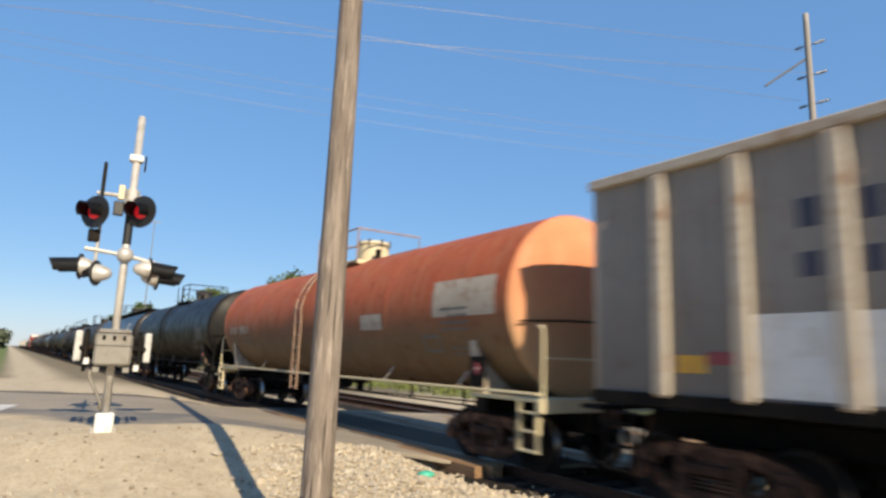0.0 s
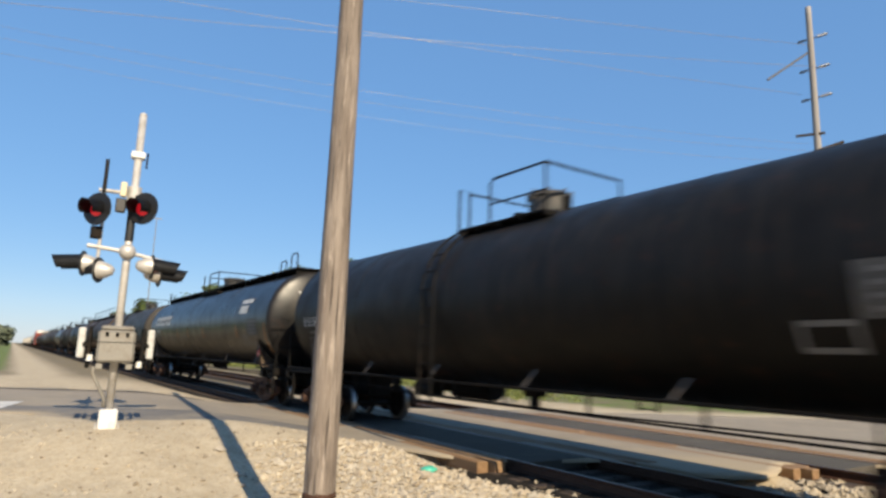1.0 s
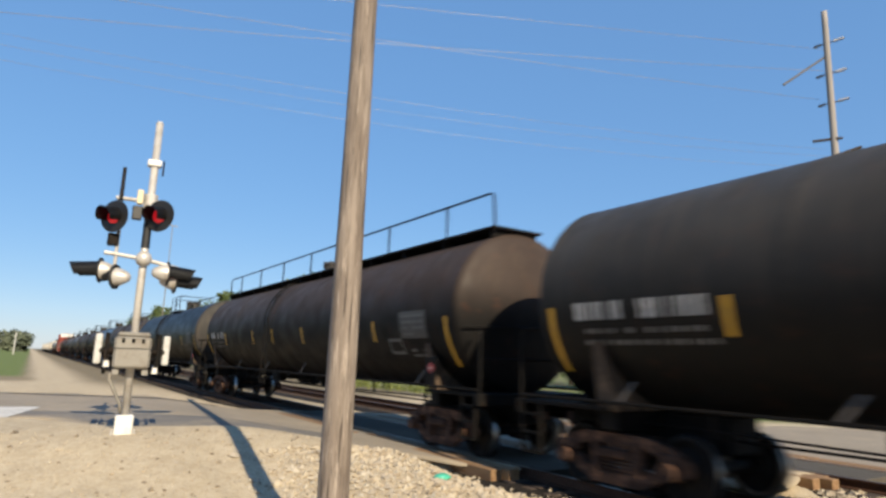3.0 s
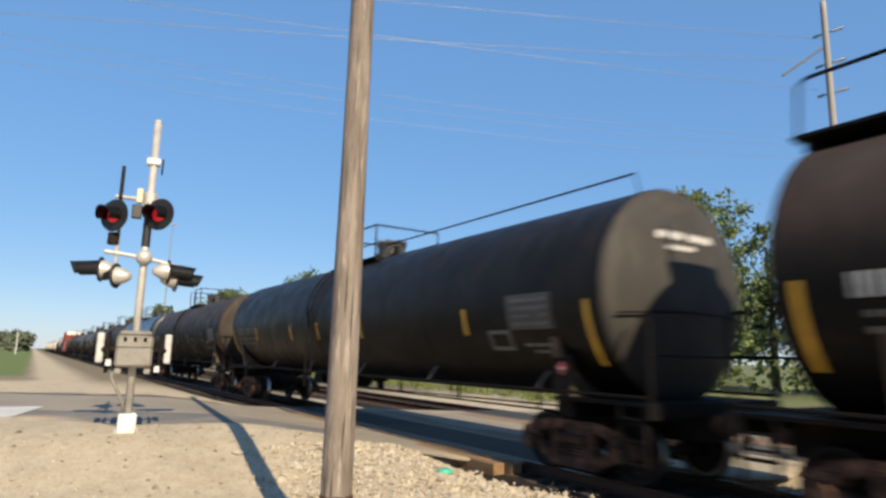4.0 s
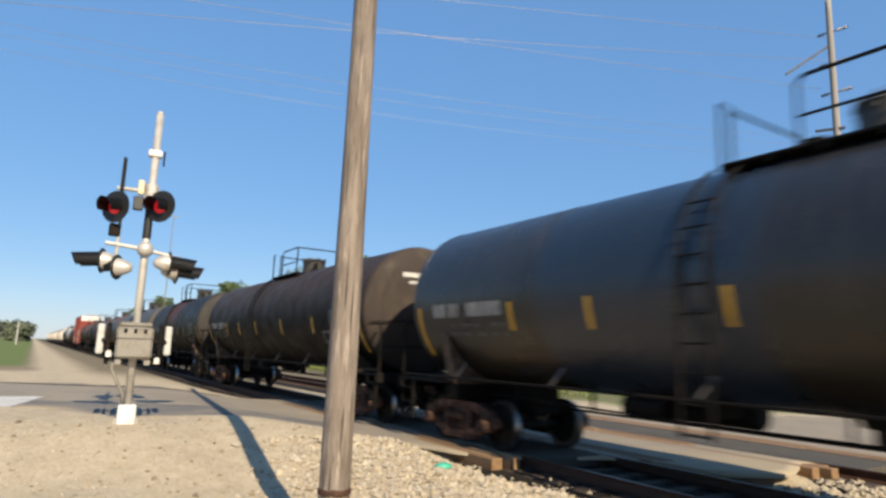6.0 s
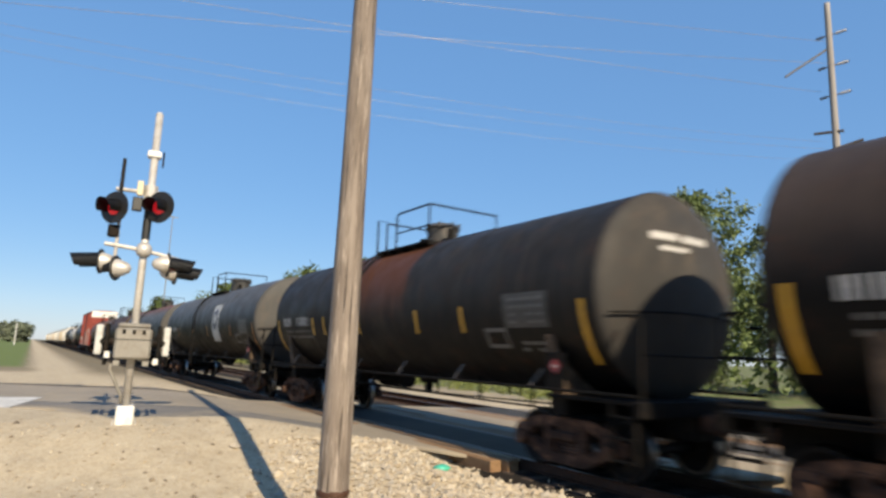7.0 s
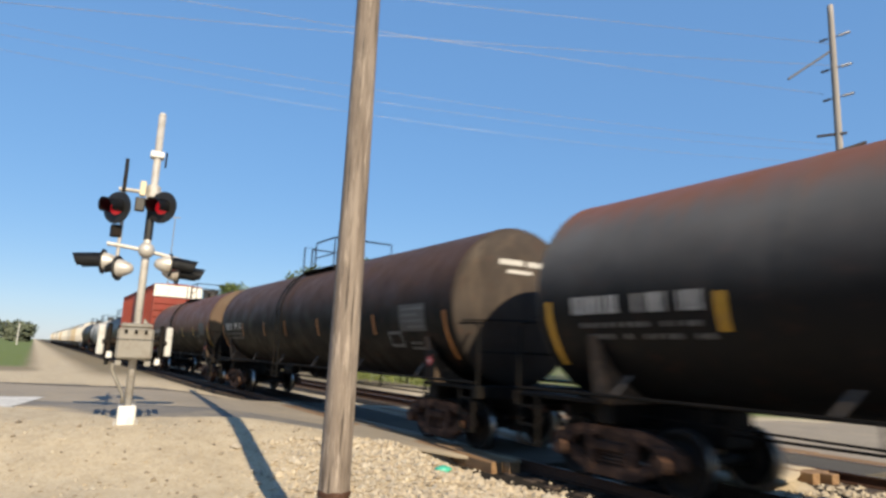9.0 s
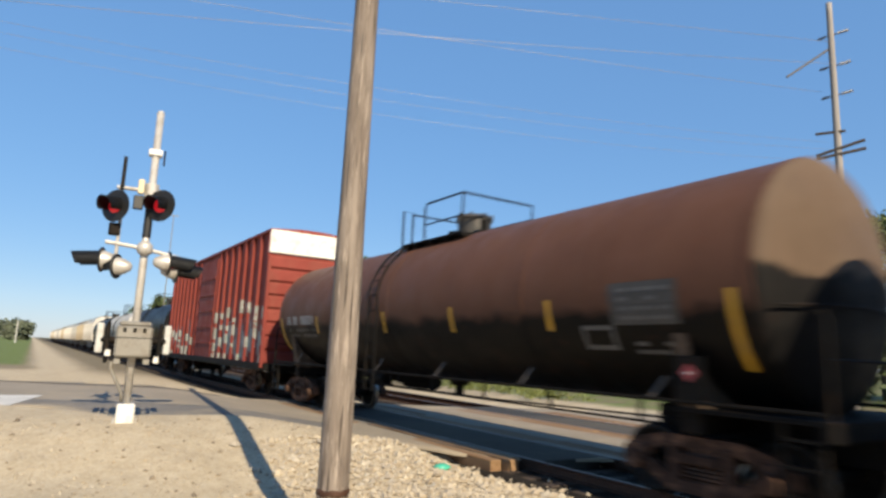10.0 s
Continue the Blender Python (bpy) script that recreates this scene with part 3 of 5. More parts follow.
def make_wheelset():
    bm = BM()
    for s in (-1, 1):
        prof = [(0.0, 0.0), (0.0, 0.13), (0.02, 0.14), (-0.03, 0.2), (-0.035, 0.34), (0.02, 0.36), (0.02, WHEEL_R - 0.01), (0.01, WHEEL_R), (-0.09, WHEEL_R + 0.003), (-0.1, WHEEL_R + 0.025), (-0.125, WHEEL_R + 0.02), (-0.13, 0.36), (-0.08, 0.33), (-0.09, 0.2), (-0.14, 0.12), (-0.14, 0.0)]
        n0 = len(bm.faces)
        lathe_y(bm, [(0.745 + 0.06 + y, r) for y, r in prof], 28)
        bm.faces.ensure_lookup_table()
        for f in bm.faces[n0:]:
            c = f.calc_center_median()
            f.material_index = 1 if WHEEL_R - 0.03 < math.hypot(c.x, c.z) < WHEEL_R + 0.004 and c.y < 0.81 else 0
        if s < 0:
            new_v = {v for f in bm.faces[n0:] for v in f.verts}
            for v in new_v:
                v.co.y = -v.co.y
    rod(bm, (0, -1.1, 0), (0, 1.1, 0), 0.08, seg=12)
    # three small lift holes' bosses that show the turning
    for s in (-1, 1):
        for k in range(3):
            a = k * math.tau / 3
            rod(bm, (0.26 * math.cos(a), s * 0.765, 0.26 * math.sin(a)), (0.26 * math.cos(a), s * 0.795, 0.26 * math.sin(a)), 0.035, seg=8)
    for v in bm.verts:
        v.co = Vector((v.co.y, -v.co.x, v.co.z))
    bmesh.ops.recalc_face_normals(bm, faces=bm.faces)
    return mesh_of("wheelset", bm, [M["wheel"], M["tread"]], True)


def make_side_frame():
    bm = BM()
    extrude_poly(bm, [(-1.12, 0.57), (-1.14, 0.4), (-1.02, 0.36), (-0.8, 0.55), (-0.45, 0.66), (0.45, 0.66), (0.8, 0.55), (1.02, 0.36), (1.14, 0.4), (1.12, 0.57), (0.85, 0.72), (0.5, 0.8), (-0.5, 0.8), (-0.85, 0.72)], 0.98, 1.12)
    extrude_poly(bm, [(-0.98, 0.42), (-0.42, 0.13), (0.42, 0.13), (0.98, 0.42), (0.8, 0.5), (0.36, 0.27), (-0.36, 0.27), (-0.8, 0.5)], 0.98, 1.12)
    for s in (-1, 1):
        box(bm, 0.96, 1.14, s * 0.36 - 0.07, s * 0.36 + 0.07, 0.2, 0.7, 0.01)
        rod(bm, (1.0, s * 0.89, WHEEL_R), (1.24, s * 0.89, WHEEL_R), 0.125, 0.11, 14)
        box(bm, 0.96, 1.15, s * 0.89 - 0.17, s * 0.89 + 0.17, 0.5, 0.64, 0.02)
    for k in (-0.17, 0.0, 0.17):
        for i in range(4):
            rod(bm, (1.05, k, 0.265 + i * 0.05), (1.05, k, 0.295 + i * 0.05), 0.07, seg=10)
    box(bm, 0.9, 1.17, -0.27, 0.27, 0.47, 0.6, 0.02)
    return mesh_of("side_frame", bm, M["truck"])


def make_truck_bolster():
    bm = box(BM(), -1.1, 1.1, -0.2, 0.2, 0.48, 0.74, 0.03)
    rod(bm, (0, 0, 0.7), (0, 0, 0.84), 0.2, seg=14)
    for s in (-1, 1):
        box(bm, -0.95, 0.95, s * 0.55 - 0.05, s * 0.55 + 0.05, 0.32, 0.42, 0.01)
        for x in (-0.745, 0.745):
            box(bm, x - 0.06, x + 0.06, s * 0.47 - 0.03, s * 0.47 + 0.03, 0.26, 0.58, 0.01)
    return mesh_of("truck", bm, M["truck"])


def add_truck(car, y, spin):
    tr = part("truck", shared("truck", make_truck_bolster), None, car, "rusty cast-steel truck", m=pose(0, y, 0))
    sf = shared("frame", make_side_frame)
    part("side_frame", sf, None, tr)
    part("side_frame", sf, None, tr, m=pose(0, 0, 0, 0, 0, 180))
    for s in (-1, 1):
        w = part("wheelset", shared("wheelset", make_wheelset), None, tr, m=pose(0, s * 0.89, WHEEL_R))
        if spin:
            SPINNING.append((w, s * 0.89))
    return tr


def make_coupler():
    bm = box(BM(), -0.1, 0.1, -0.35, 0.25, 0.78, 0.98, 0.02)
    box(bm, -0.17, 0.13, -0.5, -0.3, 0.72, 1.03, 0.04)
    box(bm, 0.06, 0.19, -0.6, -0.42, 0.74, 1.0, 0.04)
    return mesh_of("coupler", bm, M["truck"])


def make_air_hose():
    return mesh_of("air_hose", tube(BM(), [(0.3, -0.15, 0.8), (0.34, -0.3, 0.62), (0.3, -0.5, 0.5), (0.18, -0.6, 0.55)], 0.025), M["black"])


def make_step():
    bm = BM()
    for y in (-0.2, 0.2):
        box(bm, -0.03, 0.03, y - 0.02, y + 0.02, 0.38, 1.12)
    for z in (0.4, 0.68, 0.95):
        box(bm, -0.05, 0.05, -0.2, 0.2, z - 0.015, z + 0.015)
    return bm


def shell_patch(bm, y0, y1, z0, z1, r, side=-1, n=4, zc=Z_TANK, tilt=0.0):
    """A painted plate laid on the shell's curve."""
    a0, a1 = math.asin(max(-1, min(1, (z0 - zc) / r))), math.asin(max(-1, min(1, (z1 - zc) / r)))
    rows_ = []
    for i in range(n + 1):
        a = a0 + (a1 - a0) * i / n
        sh = tilt * i / n
        rows_.append((bm.verts.new((side * r * math.cos(a), y0 + sh, zc + r * math.sin(a))), bm.verts.new((side * r * math.cos(a), y1 + sh, zc + r * math.sin(a)))))
    for p, q in zip(rows_, rows_[1:]):
        bm.faces.new((p[0], p[1], q[1], q[0]) if side > 0 else (p[1], p[0], q[0], q[1]))
    return bm


def bars(bm, y0, y1, z0, z1, r, seed, gap=0.35, count=8, side=-1):
    """Lettering that cannot be read: a row of short bars."""
    rng = random.Random(seed)
    w = (y1 - y0) / count
    for k in range(count):
        if rng.random() < 0.12:
            continue
        shell_patch(bm, y0 + k * w, y0 + k * w + w * (1 - gap * rng.uniform(0.5, 1.2)), z0, z1, r, side, 2)
    return bm


HEAD_DEPTH = 0.34


def head_bulge(q):
    """How far a shallow dished head stands out at the share q of its radius."""
    return HEAD_DEPTH * (0.75 * (1 - q ** 2) + 0.25 * math.sqrt(max(0.0, 1 - q ** 24)))


def tank_profile(half, r):
    return [(-half, r), (-half * 0.5, r), (0.0, r), (half * 0.5, r), (half, r)]


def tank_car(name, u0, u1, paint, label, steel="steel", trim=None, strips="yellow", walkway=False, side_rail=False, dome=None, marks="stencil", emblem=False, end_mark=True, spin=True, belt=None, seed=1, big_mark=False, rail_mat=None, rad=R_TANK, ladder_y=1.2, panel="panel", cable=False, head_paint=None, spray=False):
    length = u1 - u0
    car = thing(name, label, "tank car", pose(TRACK_A, (u0 + u1) / 2, 0), group="freight train")
    CARS.append((car, (u0 + u1) / 2))
    st, tm = M[steel], M[trim or steel]
    rm = rail_mat or st
    half = length / 2 - 1.2
    r = rad
    zt = Z_TANK + r
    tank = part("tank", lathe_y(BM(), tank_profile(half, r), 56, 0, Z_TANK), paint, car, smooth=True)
    for s in (-1, 1):
        prof = [(s * (half + head_bulge(q)), r * q) for q in (0.0, 0.2, 0.4, 0.6, 0.75, 0.86, 0.92, 0.955, 0.98, 0.993, 1.0)]
        bm = lathe_y(BM(), prof, 56, 0, Z_TANK)
        bmesh.ops.recalc_face_normals(bm, faces=bm.faces)
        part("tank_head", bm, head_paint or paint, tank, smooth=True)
    # jacket bands
    for yb in (-half + 0.05, -half * 0.5, half * 0.09, half * 0.55, half - 0.05):
        part("jacket_band", lathe_y(BM(), [(yb - 0.05, r - 0.02), (yb - 0.05, r + 0.006), (yb + 0.05, r + 0.006), (yb + 0.05, r - 0.02)], 56, 0, Z_TANK), paint, tank, smooth=False)
    for s in (-1, 1):
        ye = s * (length / 2 - 0.55)
        # stub sill with end platform
        bm = box(BM(), -0.32, 0.32, min(s * (half - 2.2), ye), max(s * (half - 2.2), ye), 0.62, 1.1, 0.02)
        part("draft_sill", bm, st, car)
        bm = BM()
        y_in, y_out = s * (half - 1.1), ye
        box(bm, -1.42, 1.42, min(y_in, y_out), max(y_in, y_out), 1.1, 1.15, 0.008)
        box(bm, -1.45, 1.45, ye - 0.04, ye + 0.04, 0.95, 1.16, 0.01)
        part("end_platform", bm, tm, car)
        bm = BM()
        for xs in (-1.38, 1.38):
            tube(bm, [(xs, ye, 1.12), (xs, ye, 2.15), (xs, ye - s * 0.04, 2.22), (xs * 0.93, ye - s * 0.22, 2.24)], 0.026)
        tube(bm, [(-1.38, ye, 1.75), (1.38, ye, 1.75)], 0.018)
        part("end_handrail", bm, tm, car)
        for xs in (-1.4, 1.4):
            part("sill_step", make_step(), tm, car, m=pose(xs, ye - s * 0.28, 0))
        cp = shared("coupler", make_coupler)
        part("coupler", cp, None, car, m=pose(0, s * (length / 2 - 0.02), 0, 0, 0, 0 if s < 0 else 180))
        part("air_hose", shared("hose", make_air_hose), None, car, m=pose(0, s * (length / 2 - 0.3), 0, 0, 0, 0 if s < 0 else 180))
        # saddle
        ys = s * (half - 1.0)
        pts = [(-1.3, 1.1), (1.3, 1.1)] + [((r + 0.02) * math.sin(a), Z_TANK - (r + 0.02) * math.cos(a)) for a in np.linspace(1.15, -1.15, 15)]
        bm = BM()
        a_ = [bm.verts.new((x, ys - (0.19 if z < 1.2 else 0.19 - 0.11 * min(1.0, (z - 1.1) / 0.8)), z)) for x, z in pts]
        c_ = [bm.verts.new((x, ys + (0.12 if z < 1.2 else 0.1), z)) for x, z in pts]
        bm.faces.new(a_)
        bm.faces.new(c_[::-1])
        for i in range(len(pts)):
            j = (i + 1) % len(pts)
            bm.faces.new((a_[i], c_[i], c_[j], a_[j]))
        bmesh.ops.recalc_face_normals(bm, faces=bm.faces)
        part("saddle", bm, M["pale"] if trim else M["saddle"], car)
        bm = box(BM(), -1.25, 1.25, ys - 0.16, ys + 0.16, 0.84, 1.1, 0.02)
        part("body_bolster", bm, st, car)
        add_truck(car, ys, spin)
    for s in (-1, 1):
        pts = []
        for i in range(13):
            x = -1.44 + 2.88 * i / 12
            pts.append((x, s * (half + head_bulge(min(0.99, abs(x) / r)) + 0.07), 2.3 + 0.06 * math.cos(x)))
        part("head_grab_rail", tube(BM(), pts, 0.018), st, car)
    # side safety rails with brackets
    for sx in (-1, 1):
        bm = tube(BM(), [(sx * 1.42, -length / 2 + 0.6, 1.22), (sx * 1.42, 0, 1.21), (sx * 1.42, length / 2 - 0.6, 1.22)], 0.024, 8)
        part("side_rail", bm, tm, car)
        n = 6
        for k in range(n):
            y = -half + 1.4 + (2 * half - 2.8) * k / (n - 1)
            bm = BM()
            vs = [(sx * 1.4, y + 0.07, 1.2), (sx * 1.4, y + 0.14, 1.2), (sx * 1.3, y - 0.07, 1.5), (sx * 1.3, y - 0.14, 1.5)]
            f = bm.faces.new([bm.verts.new(v) for v in vs])
            bmesh.ops.solidify(bm, geom=[f], thickness=0.012)
            part("bracket", bm, M["pale"] if trim else M["bracket"], car)
    # underside: outlet, brake gear
    bm = rod(BM(), (0, 0, 1.3), (0, 0, 1.0), 0.3, 0.2, 16)
    rod(bm, (0, 0, 1.0), (0, 0, 0.8), 0.1, seg=10)
    part("bottom_outlet", bm, st, car)
    bm = rod(BM(), (-0.5, 2.4, 1.0), (-0.5, 3.1, 1.0), 0.16, seg=12)
    rod(bm, (0.4, 1.6, 0.98), (0.4, 3.0, 0.98), 0.2, seg=12)
    for y in (2.4, 3.0, 1.7):
        box(bm, -0.6, 0.6, y - 0.03, y + 0.03, 0.95, 1.3)
    part("brake_cylinder", bm, st, car)
    bm = tube(BM(), [(-0.7, -half + 1.2, 0.95), (-0.7, -2, 0.88), (-0.7, 2, 0.88), (-0.7, half - 1.2, 0.95)], 0.016)
    tube(bm, [(-0.2, -half + 1.2, 0.8), (-0.2, half - 1.2, 0.8)], 0.02)
    for y in np.linspace(-half + 2.2, half - 2.2, 7):
        box(bm, -0.72, -0.68, y - 0.02, y + 0.02, 0.85, 1.45)
    part("brake_pipe", bm, st, car)
    # top platform
    top = zt - 0.02
    if walkway:
        bm = BM()
        box(bm, -0.75, 0.45, -half - 0.15, half + 0.15, top + 0.04, top + 0.09, 0.005)
        for y in np.linspace(-half, half, 12):
            box(bm, -0.7, 0.4, y - 0.03, y + 0.03, top - 0.12, top + 0.04)
        part("roof_walkway", bm, st, car)
        if side_rail:
            bm = tube(BM(), [(-0.7, -half - 0.1, top), (-0.7, -half - 0.05, top + 0.7), (-0.7, -half + 0.05, top + 0.76), (-0.7, half - 0.05, top + 0.76), (-0.7, half + 0.05, top + 0.7), (-0.7, half + 0.1, top)], 0.024)
            for y in np.linspace(-half + 1.6, half - 1.6, 7):
                tube(bm, [(-0.7, y, top), (-0.7, y, top + 0.76)], 0.022)
            part("roof_handrail", bm, st, car)
        else:
            for y0, w, h in ((-half - 0.1, 0.55, 0.55), (-half + 0.9, 0.5, 0.4), (half - 0.4, 0.4, 0.42), (half - 1.6, 0.5, 0.25)):
                bm = tube(BM(), [(-0.72, y0, top), (-0.72, y0, top + h - 0.08), (-0.72, y0 + 0.08, top + h), (-0.72, y0 + w - 0.08, top + h), (-0.72, y0 + w, top + h - 0.08), (-0.72, y0 + w, top)], 0.022)
                part("grab_loop", bm, st, car)
    if not side_rail:
        yr, yf, xr, hz = 1.22, -1.22, 0.92, 0.74
        deck = zt - 0.15
        for x0, x1 in ((-xr, -0.5), (0.5, xr)):
            part("deck_plate", box(BM(), x0, x1, yf, yr, deck, deck + 0.04, 0.008), tm, car)
        for y in (yf, yf / 2, 0, yr / 2, yr):
            bm = box(BM(), -xr, xr, y - 0.03, y + 0.03, deck - 0.06, deck - 0.002)
            part("platform_beam", bm, tm, car)
        bm = BM()
        zt1 = deck + hz + 0.1
        tube(bm, [(-xr, 0.25, deck), (-xr, 0.25, zt1 - 0.08), (-xr, 0.17, zt1), (-xr, yf, zt1), (xr, yf, zt1), (xr, yf, deck)], 0.024)
        tube(bm, [(-xr, yr, deck), (-xr, yr, zt1), (-xr + 0.25, yr, zt1), (-xr + 0.25, yr, deck)], 0.024)
        tube(bm, [(-xr + 0.25, yr, zt1 - 0.04), (xr, yr, zt1 - 0.04), (xr, yr, deck)], 0.022)
        tube(bm, [(-xr, 0.25, deck + hz * 0.5), (-xr, yf, deck + hz * 0.5)], 0.018)
        tube(bm, [(xr, yr, zt1 - 0.3), (xr, yf, zt1 - 0.3)], 0.02)
        tube(bm, [(-xr, yf, deck), (-xr, yf, zt1)], 0.022)
        part("platform_railing", bm, rm, car)
    if cable:
        part("top_hand_cable", tube(BM(), [(-0.55, -1.2, zt - 0.05), (-0.55, -1.5, zt + 0.22), (-0.55, -half + 0.2, zt + 0.22), (-0.55, -half + 0.1, zt - 0.15)], 0.018), st, car)
    dm = dome or M["dome"]
    # manway: tall and wide on the walkway car, low on the others
    mh, mr = (0.46, 0.42) if big_mark or trim or emblem else (0.38, 0.37)
    bm = rod(BM(), (0, -0.35, zt - 0.12), (0, -0.35, zt + mh), mr, seg=22)
    part("manway", bm, dm, car, smooth=False)
    bm = rod(BM(), (0, -0.35, zt + mh), (0, -0.35, zt + mh + 0.08), mr + 0.04, mr - 0.02, 22)
    lid = part("manway_lid", bm, dm, car)
    bolt = shared("lid_bolt", lambda: mesh_of("lid_bolt", rod(BM(), (0, 0, -0.08), (0, 0, 0.11), 0.025, seg=6), M["dome"]))
    for k in range(8):
        a = k * math.tau / 8
        part("lid_bolt", bolt, None, lid, m=pose((mr + 0.02) * math.cos(a), -0.35 + (mr + 0.02) * math.sin(a), zt + mh))
    part("vent_pipe", rod(BM(), (-0.2, -1.0, zt - 0.1), (-0.2, -1.0, zt + 0.25), 0.08, seg=10), st, car)
    bm = rod(BM(), (0.1, 0.55, zt - 0.1), (0.1, 0.55, zt + 0.2), 0.11, seg=12)
    rod(bm, (0.1, 0.55, zt + 0.2), (0.1, 0.55, zt + 0.25), 0.16, seg=12)
    part("safety_valve", bm, st, car)
    # ladders up both sides
    for sx in () if big_mark else (-1, 1):
        bm = BM()
        yl = ladder_y if sx < 0 else -ladder_y
        path = [(sx * 1.6, 0.8), (sx * 1.6, Z_TANK)] + [(sx * (r + 0.08) * math.cos(a), Z_TANK + (r + 0.08) * math.sin(a)) for a in np.linspace(0.15, 1.05, 7)]
        for y in (yl - 0.2, yl + 0.2):
            tube(bm, [(x, y, z) for x, z in path], 0.025)
        for z in np.arange(0.84, 3.9, 0.34):
            x = sx * 1.6 if z < Z_TANK else sx * math.sqrt((r + 0.08) ** 2 - (z - Z_TANK) ** 2)
            tube(bm, [(x, yl - 0.2, z), (x, yl + 0.2, z)], 0.015)
        part("ladder", bm, rm, car)
    # markings
    rr = r + 0.009
    if strips:
        middle = (-1.3, 1.6, 4.7) if emblem else (-1.85, 0.8, 2.9)
        for k, y in enumerate((-half + 0.25, -half + 3.2, *middle, half - 3.0, half - 0.2)):
            end_one = k in (0, 6)
            bm = shell_patch(BM(), y - 0.05, y + 0.05, 1.6 if end_one else 2.05, 2.5, rr)
            part("reflector_strip", bm, M[strips], car)
    if marks:
        mk = M["headmark"] if marks == "stencil" else M[marks]
        ym = half - 0.65
        tagged(part("reporting_mark", bars(bars(BM(), ym - 0.85, ym, 2.3, 2.54, rr, seed, 0.5, 8), ym - 2.1, ym - 1.1, 2.3, 2.54, rr, seed + 9, 0.5, 12), mk, car), kind="stuff")
        bm = BM()
        for row, z in enumerate((2.12, 1.97)):
            bars(bm, ym - 2.2, ym - 0.1, z, z + 0.065, rr, seed + 20 + row, 0.5, 14)
        tagged(part("small_lettering", bm, M["faint"], car), kind="stuff")
        part("data_panel", shell_patch(BM(), -half + 0.3, -half + 2.1, 2.43, 3.08, rr, n=8) if trim else shell_patch(BM(), -half + 0.95, -half + 2.0, 2.12, 2.66, rr), M[panel], car)
        bm = BM()
        for z in (2.54, 2.42, 2.3, 2.18):
            bars(bm, -half + 1.05, -half + 1.9, z, z + 0.05, rr + 0.004, seed + int(z * 50), 0.25, 4)
        tagged(part("panel_lettering", bm, M["faint"], car), kind="stuff")
        bm = BM()
        for y0, y1, z0, z1 in ((2.0, 2.06, 1.8, 2.12), (2.52, 2.58, 1.8, 2.12), (2.06, 2.52, 1.8, 1.86), (2.06, 2.52, 2.06, 2.12)):
            shell_patch(bm, -half + y0, -half + y1, z0, z1, rr)
        part("stencil_frame", bm, M["faint"], car)
        tagged(part("lining_lettering", bars(bars(BM(), -half + 1.05, -half + 1.75, 1.86, 1.91, rr, seed + 31, 0.25, 3), -half + 1.05, -half + 1.75, 1.76, 1.81, rr, seed + 32, 0.25, 4), M["faint"], car), kind="stuff")
        bm = box(BM(), -0.075, 0.075, -0.006, 0.006, -0.075, 0.075, 0.0, pose(-1.42, -half + 0.9, 1.55, 0, 0, 90) @ pose(0, 0, 0, 0, 45, 0))
        part("placard", bm, M["placard"], car)
        part("placard_number", box(BM(), -1.432, -1.427, -half + 0.87, -half + 0.93, 1.535, 1.565), M["stencil"], car)
        part("placard_holder", box(BM(), -1.413, -1.4, -half + 0.7, -half + 1.1, 1.2, 1.75, 0.004), M["steel"], car)
    if trim:
        part("stencil_plate", shell_patch(BM(), -3.8, -2.85, 2.25, 2.58, rr), M["pale"], car, "pale stencilled patch")
    if end_mark:
        bm = BM()
        for x0, x1, z, h in ((-0.65, -0.1, 3.42, 0.11), (0.0, 0.6, 3.42, 0.11), (-0.5, 0.1, 3.26, 0.07)):
            # plates follow the dished head
            n = 6
            lo = []
            for i in range(n + 1):
                x = x0 + (x1 - x0) * i / n
                pair = []
                for z_ in (z, z + h):
                    q = min(0.98, math.hypot(x, z_ - Z_TANK) / r)
                    pair.append(bm.verts.new((x, -half - head_bulge(q) - 0.012, z_)))
                lo.append(pair)
            for p, q in zip(lo, lo[1:]):
                bm.faces.new((p[0], q[0], q[1], p[1]))
        tagged(part("head_lettering", bm, M["headmark"], car), kind="stuff")
    if emblem:
        part("emblem_panel", shell_patch(BM(), -3.3, -2.2, 1.85, 3.35, rr, n=10), M["stencil"], car, "white panel with dark round emblem")
        bm = BM()
        for k in range(28):
            a0, a1 = k * math.tau / 28, (k + 1) * math.tau / 28
            q = []
            for a, rad in ((a0, 0.4), (a1, 0.4), (a1, 0.2), (a0, 0.2)):
                z = 2.75 + rad * math.sin(a) * 1.1
                q.append(bm.verts.new((-math.sqrt((rr + 0.006) ** 2 - (z - Z_TANK) ** 2), -2.75 + rad * math.cos(a), z)))
            bm.faces.new(q)
        part("emblem_ring", bm, M["logo"], car)
